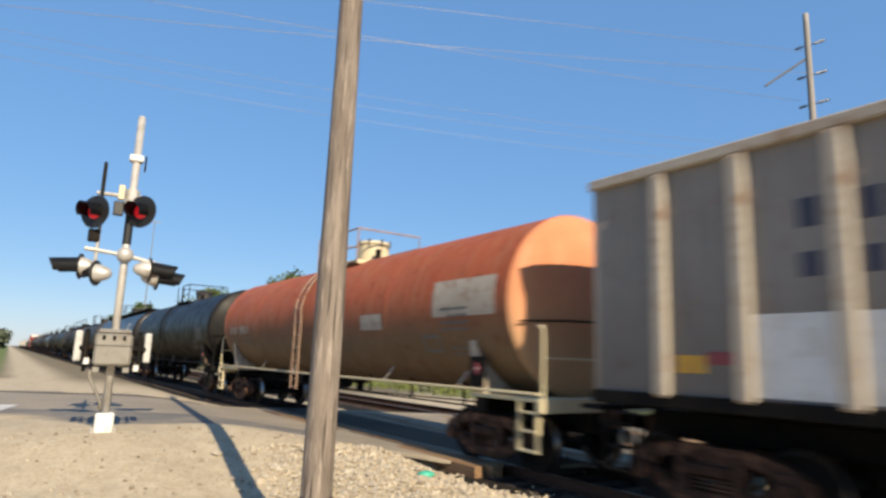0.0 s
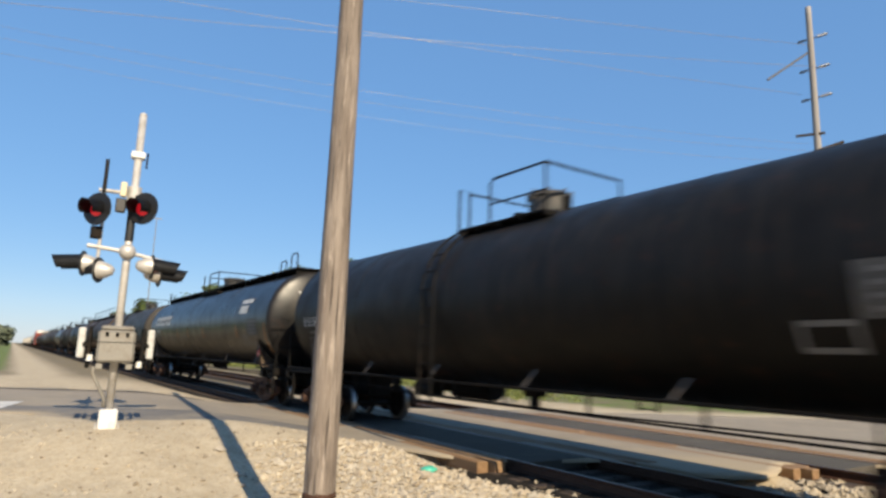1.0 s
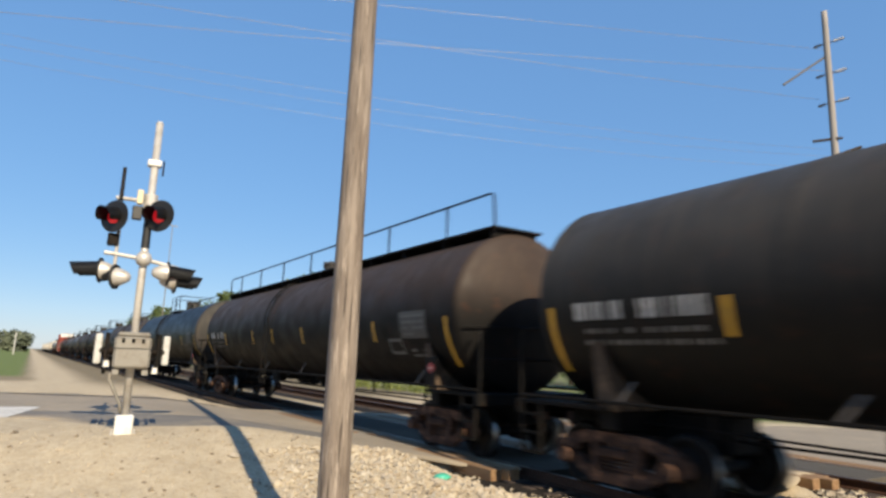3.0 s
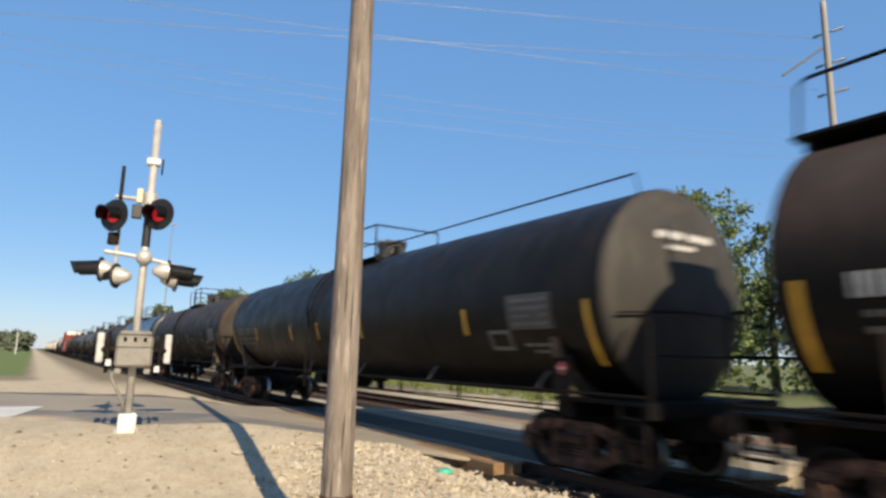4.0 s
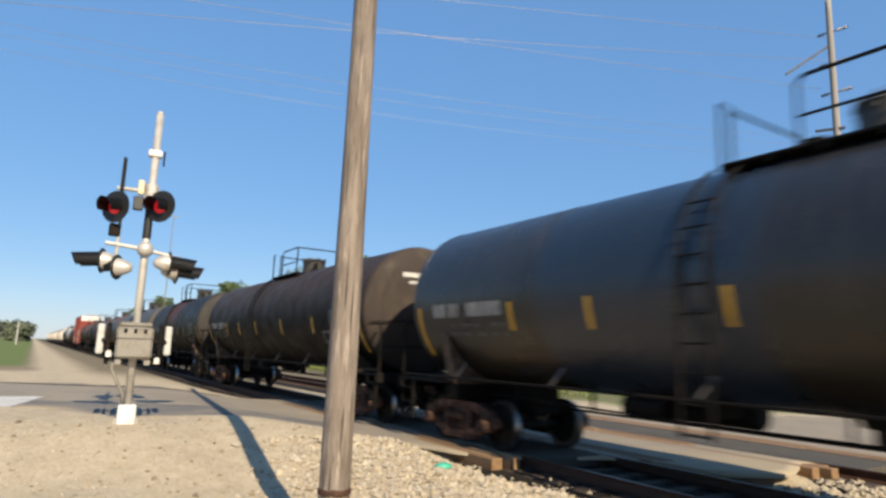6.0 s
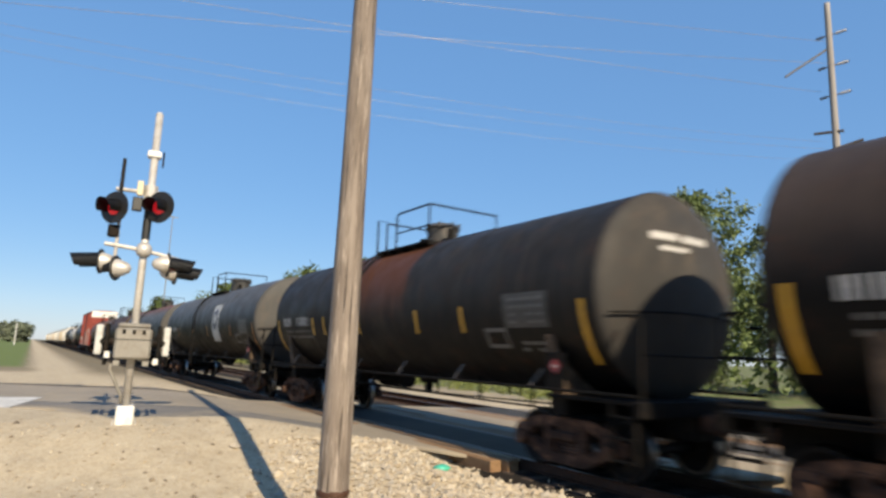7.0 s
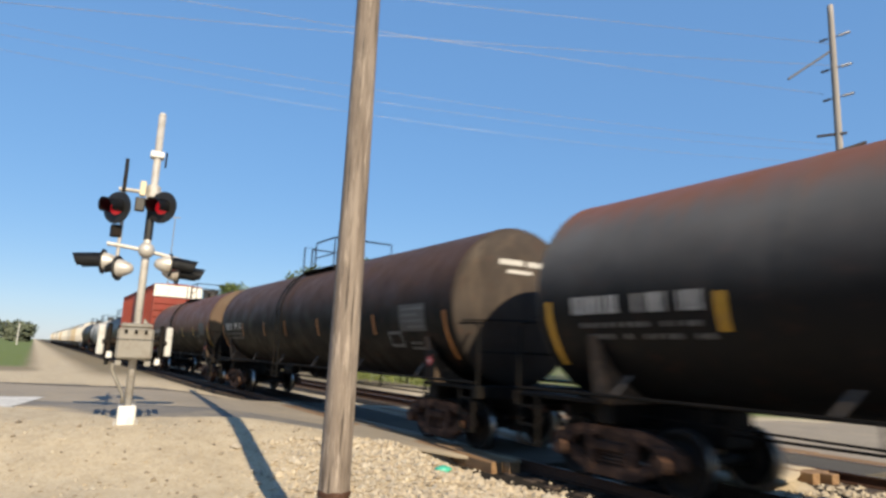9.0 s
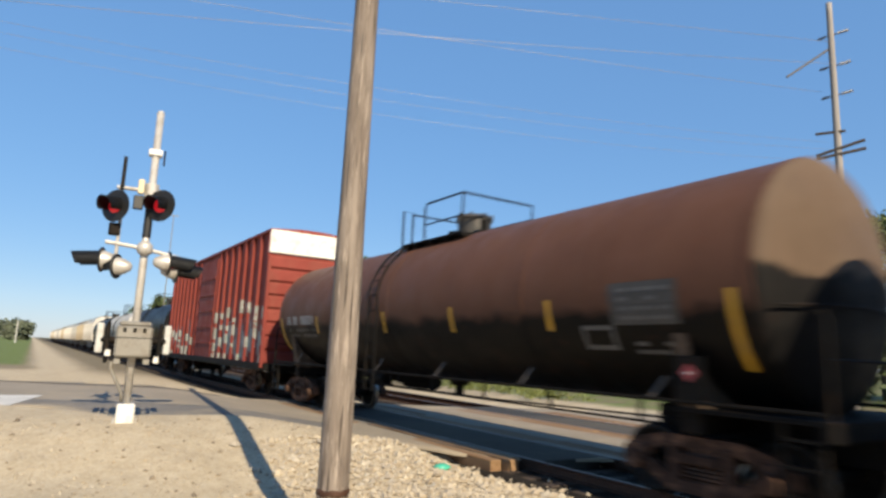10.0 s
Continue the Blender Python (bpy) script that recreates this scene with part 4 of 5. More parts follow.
    if spray:
        # sprayed loops, worn thin
        for pts in (((-1.95, 2.15), (-2.15, 1.78), (-2.4, 1.62), (-2.5, 1.9)), ((-2.45, 2.2), (-2.95, 2.25), (-3.05, 2.2)), ((-2.55, 1.62), (-2.8, 1.68), (-2.95, 1.98), (-2.6, 1.9)), ((-3.3, 2.2), (-3.42, 2.12), (-3.5, 1.82))):
            bm = BM()
            for (ya, za), (yb, zb) in zip(pts, pts[1:]):
                n = 6
                for i in range(n):
                    f0, f1 = i / n, (i + 1) / n
                    q = [(ya + (yb - ya) * f, za + (zb - za) * f) for f in (f0, f1)]
                    ln = math.hypot(yb - ya, zb - za)
                    ny, nz = (zb - za) / ln * 0.045, -(yb - ya) / ln * 0.045
                    vs = []
                    for (yy, zz), s in ((q[0], -1), (q[1], -1), (q[1], 1), (q[0], 1)):
                        zz2 = zz + nz * s
                        vs.append(bm.verts.new((-math.sqrt((rr + 0.003) ** 2 - (zz2 - Z_TANK) ** 2), yy + ny * s, zz2)))
                    bm.faces.new(vs)
            part("sprayed_scrawl", bm, M["spray"], car, "faded green sprayed loop")
    if big_mark:
        bm = BM()
        y, z0, z1 = half - 1.3, 2.74, 3.18
        # six block shapes in place of a maker's name
        for k in range(6):
            ya = y - 0.64 * (k + 1) + 0.06
            yb = ya + 0.53
            for (p0, p1, q0, q1) in ((ya, yb, z1 - 0.12, z1), (yb - 0.13, yb, z0 + 0.12, z1 - 0.12), (ya, ya + 0.13, z0 + 0.12, z1 - 0.12), (ya, yb, z0, z0 + 0.12)):
                shell_patch(bm, p0, p1, q0, q1, rr, n=2)
        part("block_mark", bm, M["stencil"], car)
        part("square_mark", shell_patch(shell_patch(BM(), -half + 1.7, -half + 2.9, 3.2, 3.34, rr), -half + 2.0, -half + 2.9, 2.85, 3.12, rr), M["stencil"], car)
    return car


def hopper_car(u0, u1, label, paint, rib, z0=1.33, z1=4.12):
    length = u1 - u0
    car = thing("hopper_car", label, "hopper car", pose(TRACK_A, (u0 + u1) / 2, 0), group="freight train")
    CARS.append((car, (u0 + u1) / 2))
    hl, w = length / 2 - 0.55, 1.5
    for sx in (-1, 1):
        part("side_sheet", box(BM(), min(sx * w, sx * (w - 0.05)), max(sx * w, sx * (w - 0.05)), -hl, hl, z0, z1), paint, car)
    for s in (-1, 1):
        part("end_sheet", box(BM(), -w + 0.05, w - 0.05, min(s * hl, s * (hl - 0.05)), max(s * hl, s * (hl - 0.05)), z0, z1), paint, car)
    part("floor_sheet", box(BM(), -w + 0.05, w - 0.05, -hl + 0.05, hl - 0.05, z0, z0 + 0.05), paint, car)
    bm = BM()
    for sx in (-1, 1):
        box(bm, sx * w - 0.09, sx * w + 0.09, -hl - 0.03, hl + 0.03, z1 - 0.1, z1 + 0.04, 0.02)
    for s in (-1, 1):
        box(bm, -w + 0.09, w - 0.09, s * hl - 0.08, s * hl + 0.08, z1 - 0.1, z1 + 0.04, 0.02)
    part("top_chord", bm, rib, car)
    part("side_sill", box(box(BM(), -w - 0.06, -w + 0.06, -hl, hl, z0 - 0.12, z0 + 0.04, 0.015), w - 0.06, w + 0.06, -hl, hl, z0 - 0.12, z0 + 0.04, 0.015), M["steel"], car)
    y = hl - 1.08
    post = mesh_of("side_post", box(BM(), -0.11, 0.0, -0.1, 0.1, z0, z1 - 0.1, 0.03), rib)
    while y > -hl + 0.2:
        part("side_post", post, None, car, m=pose(-w, y, 0))
        part("side_post", post, None, car, m=pose(w, y, 0, 0, 0, 180))
        y -= 1.02
    part("lower_panel", box(BM(), -w - 0.006, -w, hl - 4.1, hl - 2.2, 1.4, 2.25), M["white"], car, "white painted patch")
    part("warning_decal", box(BM(), -w - 0.008, -w, hl - 1.62, hl - 1.25, 1.62, 1.82), M["yellow"], car)
    part("red_decal", box(BM(), -w - 0.008, -w, hl - 1.95, hl - 1.64, 1.72, 1.86), M["placard"], car)
    bm = BM()
    for k in range(5):
        box(bm, -w - 0.007, -w, hl - 2.9 - k * 0.28, hl - 2.7 - k * 0.28, 3.1, 3.4)
        box(bm, -w - 0.007, -w, hl - 2.9 - k * 0.28, hl - 2.7 - k * 0.28, 2.6, 2.85)
    tagged(part("lettering", bm, M["logo"], car), kind="stuff")
    part("centre_sill", box(BM(), -0.3, 0.3, -length / 2 + 0.5, length / 2 - 0.5, 0.75, 1.1, 0.02), M["steel"], car)
    for s in (-1, 1):
        bm = BM()
        extrude_poly(bm, [(s * 0.8, z0), (s * 4.6, z0), (s * 3.2, 0.55), (s * 2.2, 0.55)], -1.2, 1.2)
        part("hopper_bay", bm, M["steel"], car)
        add_truck(car, s * (length / 2 - 1.9), True)
        part("coupler", shared("coupler", make_coupler), None, car, m=pose(0, s * (length / 2 - 0.02), 0, 0, 0, 0 if s < 0 else 180))
        part("end_platform", box(BM(), -1.4, 1.4, min(s * hl, s * (hl + 0.35)), max(s * hl, s * (hl + 0.35)), 1.1, 1.16, 0.01), M["steel"], car)
        for xs in (-1.4, 1.4):
            part("sill_step", make_step(), M["steel"], car, m=pose(xs, s * (hl - 0.3), 0))
    return car


def box_car(u0, u1):
    length = u1 - u0
    car = thing("box_car", "red ribbed steel boxcar with white roof end and graffiti", "box car", pose(TRACK_A, (u0 + u1) / 2, 0), group="freight train")
    CARS.append((car, (u0 + u1) / 2))
    hl, w, z0, z1 = length / 2 - 0.5, 1.53, 1.05, 5.62
    part("body", box(BM(), -w + 0.08, w - 0.08, -hl + 0.08, hl - 0.08, z0, z1 - 0.05), RED, car)
    bm = BM()
    pts = [(-w - 0.02, z1 - 0.1), (-w - 0.02, z1), (-0.4, z1 + 0.1), (0.4, z1 + 0.1), (w + 0.02, z1), (w + 0.02, z1 - 0.1)]
    a_ = [bm.verts.new((x, -hl, z)) for x, z in pts]
    c_ = [bm.verts.new((x, hl, z)) for x, z in pts]
    bm.faces.new(a_)
    bm.faces.new(c_[::-1])
    for i in range(len(pts)):
        j = (i + 1) % len(pts)
        bm.faces.new((a_[i], c_[i], c_[j], a_[j]))
    bmesh.ops.recalc_face_normals(bm, faces=bm.faces)
    part("roof", bm, RED, car)
    post = mesh_of("side_post", box(BM(), -0.1, 0.0, -0.085, 0.085, z0, z1 - 0.1, 0.03), RED)
    n = 19
    for k in range(n):
        y = -hl + 0.15 + (2 * hl - 0.3) * k / (n - 1)
        if abs(y) < 1.6:
            continue
        for sx in (-1, 1):
            part("side_post", post, None, car, m=pose(sx * (w - 0.08), y, 0, 0, 0, 0 if sx < 0 else 180))
    for sx in (-1, 1):
        bm = box(BM(), sx * (w - 0.03) - 0.05, sx * (w - 0.03) + 0.05, -1.5, 1.5, z0 + 0.05, z1 - 0.3, 0.02)
        door = part("sliding_door", bm, RED, car)
        for z in (1.7, 2.4, 3.1, 3.8, 4.5):
            part("door_rib", box(BM(), sx * (w + 0.02) - 0.035, sx * (w + 0.02) + 0.035, -1.45, 1.45, z - 0.05, z + 0.05, 0.01), RED, door)
        part("side_sill", box(BM(), sx * (w - 0.02) - 0.07, sx * (w - 0.02) + 0.07, -hl, hl, z0 - 0.18, z0 + 0.06, 0.02), M["steel"], car)
    for s in (-1, 1):
        # pressed end: ribs with grooves between, white top panel
        k, z = 0, z0 + 0.05
        while z < 4.6:
            part("end_rib", box(BM(), -w + 0.02, w - 0.02, s * (hl - 0.06) - 0.06, s * (hl - 0.06) + 0.06, z, z + 0.4, 0.05), RED, car)
            z += 0.455
        part("white_end_panel", box(BM(), -w, w, s * (hl - 0.05) - 0.07, s * (hl - 0.05) + 0.07, 4.8, z1 - 0.02, 0.02), M["white"], car)
        for sx in (-1, 1):
            part("corner_post", box(BM(), sx * (w - 0.04) - 0.06, sx * (w - 0.04) + 0.06, s * (hl - 0.06) - 0.09, s * (hl - 0.06) + 0.09, z0 - 0.1, 4.72, 0.03), RED, car)
            part("sill_step", make_step(), M["steel"], car, m=pose(sx * 1.42, s * (hl - 0.4), 0))
        add_truck(car, s * (length / 2 - 2.6), True)
        part("coupler", shared("coupler", make_coupler), None, car, m=pose(0, s * (length / 2 - 0.02), 0, 0, 0, 0 if s < 0 else 180))
        part("end_sill", box(BM(), -1.45, 1.45, s * (hl + 0.05) - 0.08, s * (hl + 0.05) + 0.08, 0.85, 1.1, 0.02), M["steel"], car)
    part("centre_sill", box(BM(), -0.3, 0.3, -length / 2 + 0.5, length / 2 - 0.5, 0.72, 1.06, 0.02), M["steel"], car)
    rng = random.Random(11)
    bm = BM()
    for k in range(n):
        y = -hl + 0.15 + (2 * hl - 0.3) * k / (n - 1)
        if abs(y) < 1.6:
            continue
        z = 1.12
        while z < (2.9 if y < 0 else 2.0):
            h = rng.uniform(0.12, 0.5)
            if rng.random() < 0.62:
                box(bm, -w - 0.026, -w - 0.021, y - 0.05, y + 0.05, z, z + h)
                box(bm, -w - 0.01, -w + 0.07, y - 0.092, y - 0.087, z, z + h)
            z += h + rng.uniform(0.02, 0.3)
    for k in range(80):
        y = rng.uniform(-hl + 0.4, -1.8) if k < 55 else rng.uniform(2.0, hl - 0.4)
        h = rng.uniform(0.3, 1.1)
        z = rng.uniform(1.15, 1.6 if k % 3 else 2.0)
        box(bm, -w + 0.07, -w + 0.077, y, y + rng.uniform(0.08, 0.4), z, z + h, 0.0)
    tagged(part("graffiti", bm, M["graffiti"], car, "pale spray-painted shapes"), kind="stuff")
    return car


def covered_hopper(u0, u1, label, paint, spin=False):
    length = u1 - u0
    car = thing("covered_hopper", label, "hopper car", pose(TRACK_A, (u0 + u1) / 2, 0), group="freight train")
    CARS.append((car, (u0 + u1) / 2))
    hl = length / 2 - 0.9
    prof = [(-1.25, 1.2), (-1.5, 1.6), (-1.55, 2.8), (-1.48, 3.7), (-1.2, 4.3), (-0.6, 4.6), (0.6, 4.6), (1.2, 4.3), (1.48, 3.7), (1.55, 2.8), (1.5, 1.6), (1.25, 1.2)]
    bm = BM()
    a_ = [bm.verts.new((x, -hl, z)) for x, z in prof]
    c_ = [bm.verts.new((x, hl, z)) for x, z in prof]
    bm.faces.new(a_)
    bm.faces.new(c_[::-1])
    for i in range(len(prof)):
        j = (i + 1) % len(prof)
        bm.faces.new((a_[i], c_[i], c_[j], a_[j]))
    bmesh.ops.recalc_face_normals(bm, faces=bm.faces)
    part("body", bm, paint, car)
    post = mesh_of("side_post", box(BM(), -0.07, 0.02, -0.07, 0.07, 1.5, 3.8, 0.02), paint)
    for y in np.linspace(-hl + 0.4, hl - 0.4, 9):
        part("side_post", post, None, car, m=pose(-1.55, y, 0))
    for k in (-1, 0, 1):
        part("discharge_chute", extrude_poly(BM(), [(k * 4.2 - 1.7, 1.25), (k * 4.2 + 1.7, 1.25), (k * 4.2 + 0.4, 0.55), (k * 4.2 - 0.4, 0.55)], -1.0, 1.0), paint, car)
    bm = box(BM(), -0.5, 0.5, -hl, hl, 4.66, 4.7)
    for y in np.linspace(-hl + 0.5, hl - 0.5, 8):
        box(bm, -0.45, 0.45, y - 0.3, y + 0.3, 4.58, 4.74, 0.03)
    part("roof_walkway", bm, M["steel"], car)
    part("centre_sill", box(BM(), -0.3, 0.3, -length / 2 + 0.5, length / 2 - 0.5, 0.72, 1.15, 0.02), M["steel"], car)
    for s in (-1, 1):
        part("end_platform", box(BM(), -1.4, 1.4, s * (hl + 0.25) - 0.25, s * (hl + 0.25) + 0.25, 1.1, 1.18, 0.01), M["steel"], car)
        add_truck(car, s * (length / 2 - 1.9), spin)
        part("coupler", shared("coupler", make_coupler), None, car, m=pose(0, s * (length / 2 - 0.02), 0, 0, 0, 0 if s < 0 else 180))
    return car


CARS = []
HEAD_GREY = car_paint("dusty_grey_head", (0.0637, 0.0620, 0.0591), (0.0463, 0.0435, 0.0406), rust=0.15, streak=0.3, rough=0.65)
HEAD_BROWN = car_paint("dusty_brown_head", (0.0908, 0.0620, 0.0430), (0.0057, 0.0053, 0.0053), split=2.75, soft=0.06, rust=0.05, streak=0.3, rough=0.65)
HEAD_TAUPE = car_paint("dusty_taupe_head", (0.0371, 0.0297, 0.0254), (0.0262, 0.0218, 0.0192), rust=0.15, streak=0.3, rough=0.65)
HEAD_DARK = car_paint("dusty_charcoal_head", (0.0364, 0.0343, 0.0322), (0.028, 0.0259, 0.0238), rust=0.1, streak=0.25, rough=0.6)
# paler than the ORANGE shell, most of all in the lower half
HEAD_ORANGE = car_paint("pale_orange_head", (0.4620, 0.1848, 0.0924), (0.4066, 0.2587, 0.1478), split=2.4, rust=0.4, rust_col=(0.3326, 0.1201, 0.0647), streak=0.4, dust=(0.4620, 0.3326, 0.2033), rough=0.65)
DUST = (0.091, 0.07, 0.0525)
RED = car_paint("boxcar_red", (0.1836, 0.0398, 0.0306), (0.1530, 0.0337, 0.0275), rust=0.3, rust_col=(0.0734, 0.0245, 0.0153), streak=0.25, rough=0.6)
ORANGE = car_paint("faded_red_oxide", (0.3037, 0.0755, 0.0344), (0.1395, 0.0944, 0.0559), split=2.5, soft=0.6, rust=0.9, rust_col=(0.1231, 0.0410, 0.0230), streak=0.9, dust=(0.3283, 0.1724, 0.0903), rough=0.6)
# dark tanks: lower colour puts the belly's shade into the paint; BROWN2 is two-tone
BLACK = car_paint("tank_black", (0.0087, 0.0087, 0.009), (0.0031, 0.0031, 0.0031), rust=0.12, streak=0.1, rough=0.42)
BROWNBLACK = car_paint("tank_dark_brown", (0.0081, 0.0077, 0.0077), (0.0056, 0.005, 0.005), rust=0.1, streak=0.12, rough=0.32, spec=0.3)
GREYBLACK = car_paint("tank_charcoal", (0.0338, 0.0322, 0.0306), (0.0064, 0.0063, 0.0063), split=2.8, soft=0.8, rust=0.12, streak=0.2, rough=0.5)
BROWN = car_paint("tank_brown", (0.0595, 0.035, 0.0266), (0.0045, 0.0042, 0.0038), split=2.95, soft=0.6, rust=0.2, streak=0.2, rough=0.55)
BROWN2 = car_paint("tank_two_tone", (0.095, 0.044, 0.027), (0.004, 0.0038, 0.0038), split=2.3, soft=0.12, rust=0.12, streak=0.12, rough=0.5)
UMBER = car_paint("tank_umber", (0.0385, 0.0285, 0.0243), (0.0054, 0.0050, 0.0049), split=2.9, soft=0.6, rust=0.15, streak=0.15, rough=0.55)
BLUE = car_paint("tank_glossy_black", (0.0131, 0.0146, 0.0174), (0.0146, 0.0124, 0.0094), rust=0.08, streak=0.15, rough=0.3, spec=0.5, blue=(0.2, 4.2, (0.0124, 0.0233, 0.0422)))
BANDED = car_paint("tank_rust_band", (0.0174, 0.0161, 0.0152), (0.0056, 0.0053, 0.0053), rust=0.2, streak=0.2, rough=0.5, band=(-1.2, 2.8, (0.0806, 0.031, 0.0136)))
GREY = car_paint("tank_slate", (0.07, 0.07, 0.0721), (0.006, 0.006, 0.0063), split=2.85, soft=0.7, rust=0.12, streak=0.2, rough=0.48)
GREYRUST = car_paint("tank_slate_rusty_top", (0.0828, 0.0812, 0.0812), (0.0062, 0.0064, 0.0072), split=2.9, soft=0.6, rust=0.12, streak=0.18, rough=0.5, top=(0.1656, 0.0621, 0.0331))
HOPGREY = car_paint("hopper_grey", (0.1960, 0.1813, 0.1666), (0.1568, 0.1372, 0.1176), rust=0.35, streak=0.7, rough=0.65, dust=(0.3332, 0.2744, 0.2058))
WHITECAR = car_paint("pale_grey_car", (0.434, 0.42, 0.392), (0.315, 0.294, 0.266), rust=0.2, streak=0.4, rough=0.6)

U = [-10.2, 6.35, 24.45, 42.8, 64.6, 83.3, 104.75, 125.75, 144.5, 162.1, 179.85, 195.55, 214.5, 233.4, 252.6, 270.3, 288.5, 306.4, 324.4, 342.0]
hopper_car(U[0], U[1], "dusty grey ribbed open-top hopper car", HOPGREY, M["pale"])
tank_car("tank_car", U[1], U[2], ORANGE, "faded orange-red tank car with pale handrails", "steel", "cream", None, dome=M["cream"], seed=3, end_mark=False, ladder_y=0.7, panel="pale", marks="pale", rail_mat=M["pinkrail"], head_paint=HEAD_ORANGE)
tank_car("tank_car", U[2], U[3], BLACK, "black tank car with white lettering", seed=5, strips=None)
tank_car("tank_car", U[3], U[4], BROWNBLACK, "glossy black tank car with full-length roof walkway", walkway=True, strips="orange", seed=8, big_mark=True)
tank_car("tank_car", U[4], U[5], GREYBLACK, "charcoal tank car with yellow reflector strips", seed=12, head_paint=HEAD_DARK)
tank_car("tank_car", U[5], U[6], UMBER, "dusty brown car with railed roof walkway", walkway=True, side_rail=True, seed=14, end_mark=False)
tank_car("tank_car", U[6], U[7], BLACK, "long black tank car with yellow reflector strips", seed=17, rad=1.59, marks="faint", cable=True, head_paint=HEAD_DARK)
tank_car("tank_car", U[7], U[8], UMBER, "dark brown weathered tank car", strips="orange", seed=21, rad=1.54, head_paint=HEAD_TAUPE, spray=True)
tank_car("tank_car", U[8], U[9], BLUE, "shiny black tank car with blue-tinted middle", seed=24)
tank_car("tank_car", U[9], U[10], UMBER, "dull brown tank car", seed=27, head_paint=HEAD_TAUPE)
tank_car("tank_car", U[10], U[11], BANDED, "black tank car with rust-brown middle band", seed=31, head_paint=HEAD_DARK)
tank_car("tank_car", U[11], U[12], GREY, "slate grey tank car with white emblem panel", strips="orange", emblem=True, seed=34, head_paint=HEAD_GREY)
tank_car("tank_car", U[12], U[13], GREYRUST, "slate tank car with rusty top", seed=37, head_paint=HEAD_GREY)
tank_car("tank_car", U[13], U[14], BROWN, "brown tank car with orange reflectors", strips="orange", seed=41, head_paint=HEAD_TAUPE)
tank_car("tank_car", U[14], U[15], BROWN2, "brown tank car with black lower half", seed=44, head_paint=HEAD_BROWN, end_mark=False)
box_car(U[15], U[16])
tank_car("tank_car", U[16], U[17], BLACK, "black tank car behind the boxcar", seed=47, spin=False)
tank_car("tank_car", U[17], U[18], WHITECAR, "dusty white tank car", seed=50, spin=False)
tank_car("tank_car", U[18], U[19], BLACK, "black tank car in the tail of the train", seed=53, spin=False)
TANCAR = car_paint("tan_car", (0.34, 0.29, 0.215), (0.25, 0.205, 0.15), rust=0.25, streak=0.4, rough=0.6)
GREYCAR = car_paint("mid_grey_car", (0.3, 0.3, 0.29), (0.24, 0.22, 0.2), rust=0.25, streak=0.4, rough=0.6)
models = [covered_hopper(U[19] + 17.4 * k, U[19] + 17.4 * k + 17.2, lab, pt) for k, (lab, pt) in enumerate((("pale grey covered hopper car", WHITECAR), ("tan covered hopper car", TANCAR), ("grey covered hopper car", GREYCAR)))]
for k, pick in enumerate((0, 0, 1, 0, 2, 0, 0, 1, 0, 0)):
    u = U[19] + 8.6 + (k + 3) * 17.4
    ob = copy_thing(models[pick], pose(TRACK_A, u, 0))
    CARS.append((ob, u))
SPEED = 25.0


# ---- poles, wires, signal ----
def wooden_pole(name, x, y, z0, z1, r0, r1, mat, label, checks=True, seg=20):
    pl = thing(name, label, "utility pole", pose(x, y, 0))
    bm = BM()
    n = 40
    rings = []
    for i in range(n + 1):
        h = i / n
        z = z0 + (z1 - z0) * h
        r = r0 + (r1 - r0) * h
        ring = []
        for k in range(seg):
            a = k * math.tau / seg
            q = r * (1 + (0.05 * noise.noise((math.cos(a) * 2, math.sin(a) * 2, z * 0.35)) + 0.025 * noise.noise((math.cos(a) * 5, math.sin(a) * 5, z * 1.1)) if checks else 0))
            ring.append(bm.verts.new((q * math.cos(a), q * math.sin(a), z)))
        rings.append(ring)
    for p, q in zip(rings, rings[1:]):
        for k in range(seg):
            bm.faces.new((p[k], p[(k + 1) % seg], q[(k + 1) % seg], q[k]))
    bm.faces.new(rings[-1])
    part("shaft", bm, mat, pl, smooth=True)
    return pl


near_pole = wooden_pole("wooden_pole", 2.55, 5.74, -0.5, 10.2, 0.151, 0.1, M["pole"], "weathered brown wooden pole in gravel", seg=28)
bm = BM()
near_pole.matrix_basis = pose(2.55, 5.74, 0, 0, 0.25, -24)
rng = random.Random(2)
for k in range(26):
    a, z, h = rng.uniform(0, math.tau), rng.uniform(0.4, 9.0), rng.uniform(0.25, 0.9)
    r = 0.161 - 0.0059 * z + 0.002
    vs = []
    for da, dz in ((-0.012, 0), (0.02, h * 0.3), (0.012, h), (-0.02, h * 0.6)):
        vs.append(bm.verts.new((r * math.cos(a + da), r * math.sin(a + da), z + dz)))
    bm.faces.new(vs)
tagged(part("drying_crack", bm, M["black"], near_pole), kind="stuff")
bm = BM()
rings = []
for h in range(5):
    ring = []
    for k in range(40):
        a = k / 40 * math.tau
        rr_ = 0.153 + (0.006 if 0 < h < 4 else -0.006) + 0.005 * noise.noise((math.cos(a) * 4, math.sin(a) * 4, h))
        ring.append(bm.verts.new((rr_ * math.cos(a), rr_ * math.sin(a), 0.31 + h * 0.016 + 0.025 * noise.noise((math.cos(a) * 3, math.sin(a) * 3, 7)))))
    rings.append(ring)
for p, q in zip(rings, rings[1:]):
    for k in range(40):
        bm.faces.new((p[k], p[(k + 1) % 40], q[(k + 1) % 40], q[k]))
part("butt_band", bm, M["rail"], near_pole, "dark frayed band at the foot")

UX, UY, LX, LY = 27.35, 12.35, -4.2, 22.4
ALONG = Vector((LX - UX, LY - UY, 0)).normalized()
ACROSS = Vector((-ALONG.y, ALONG.x, 0))


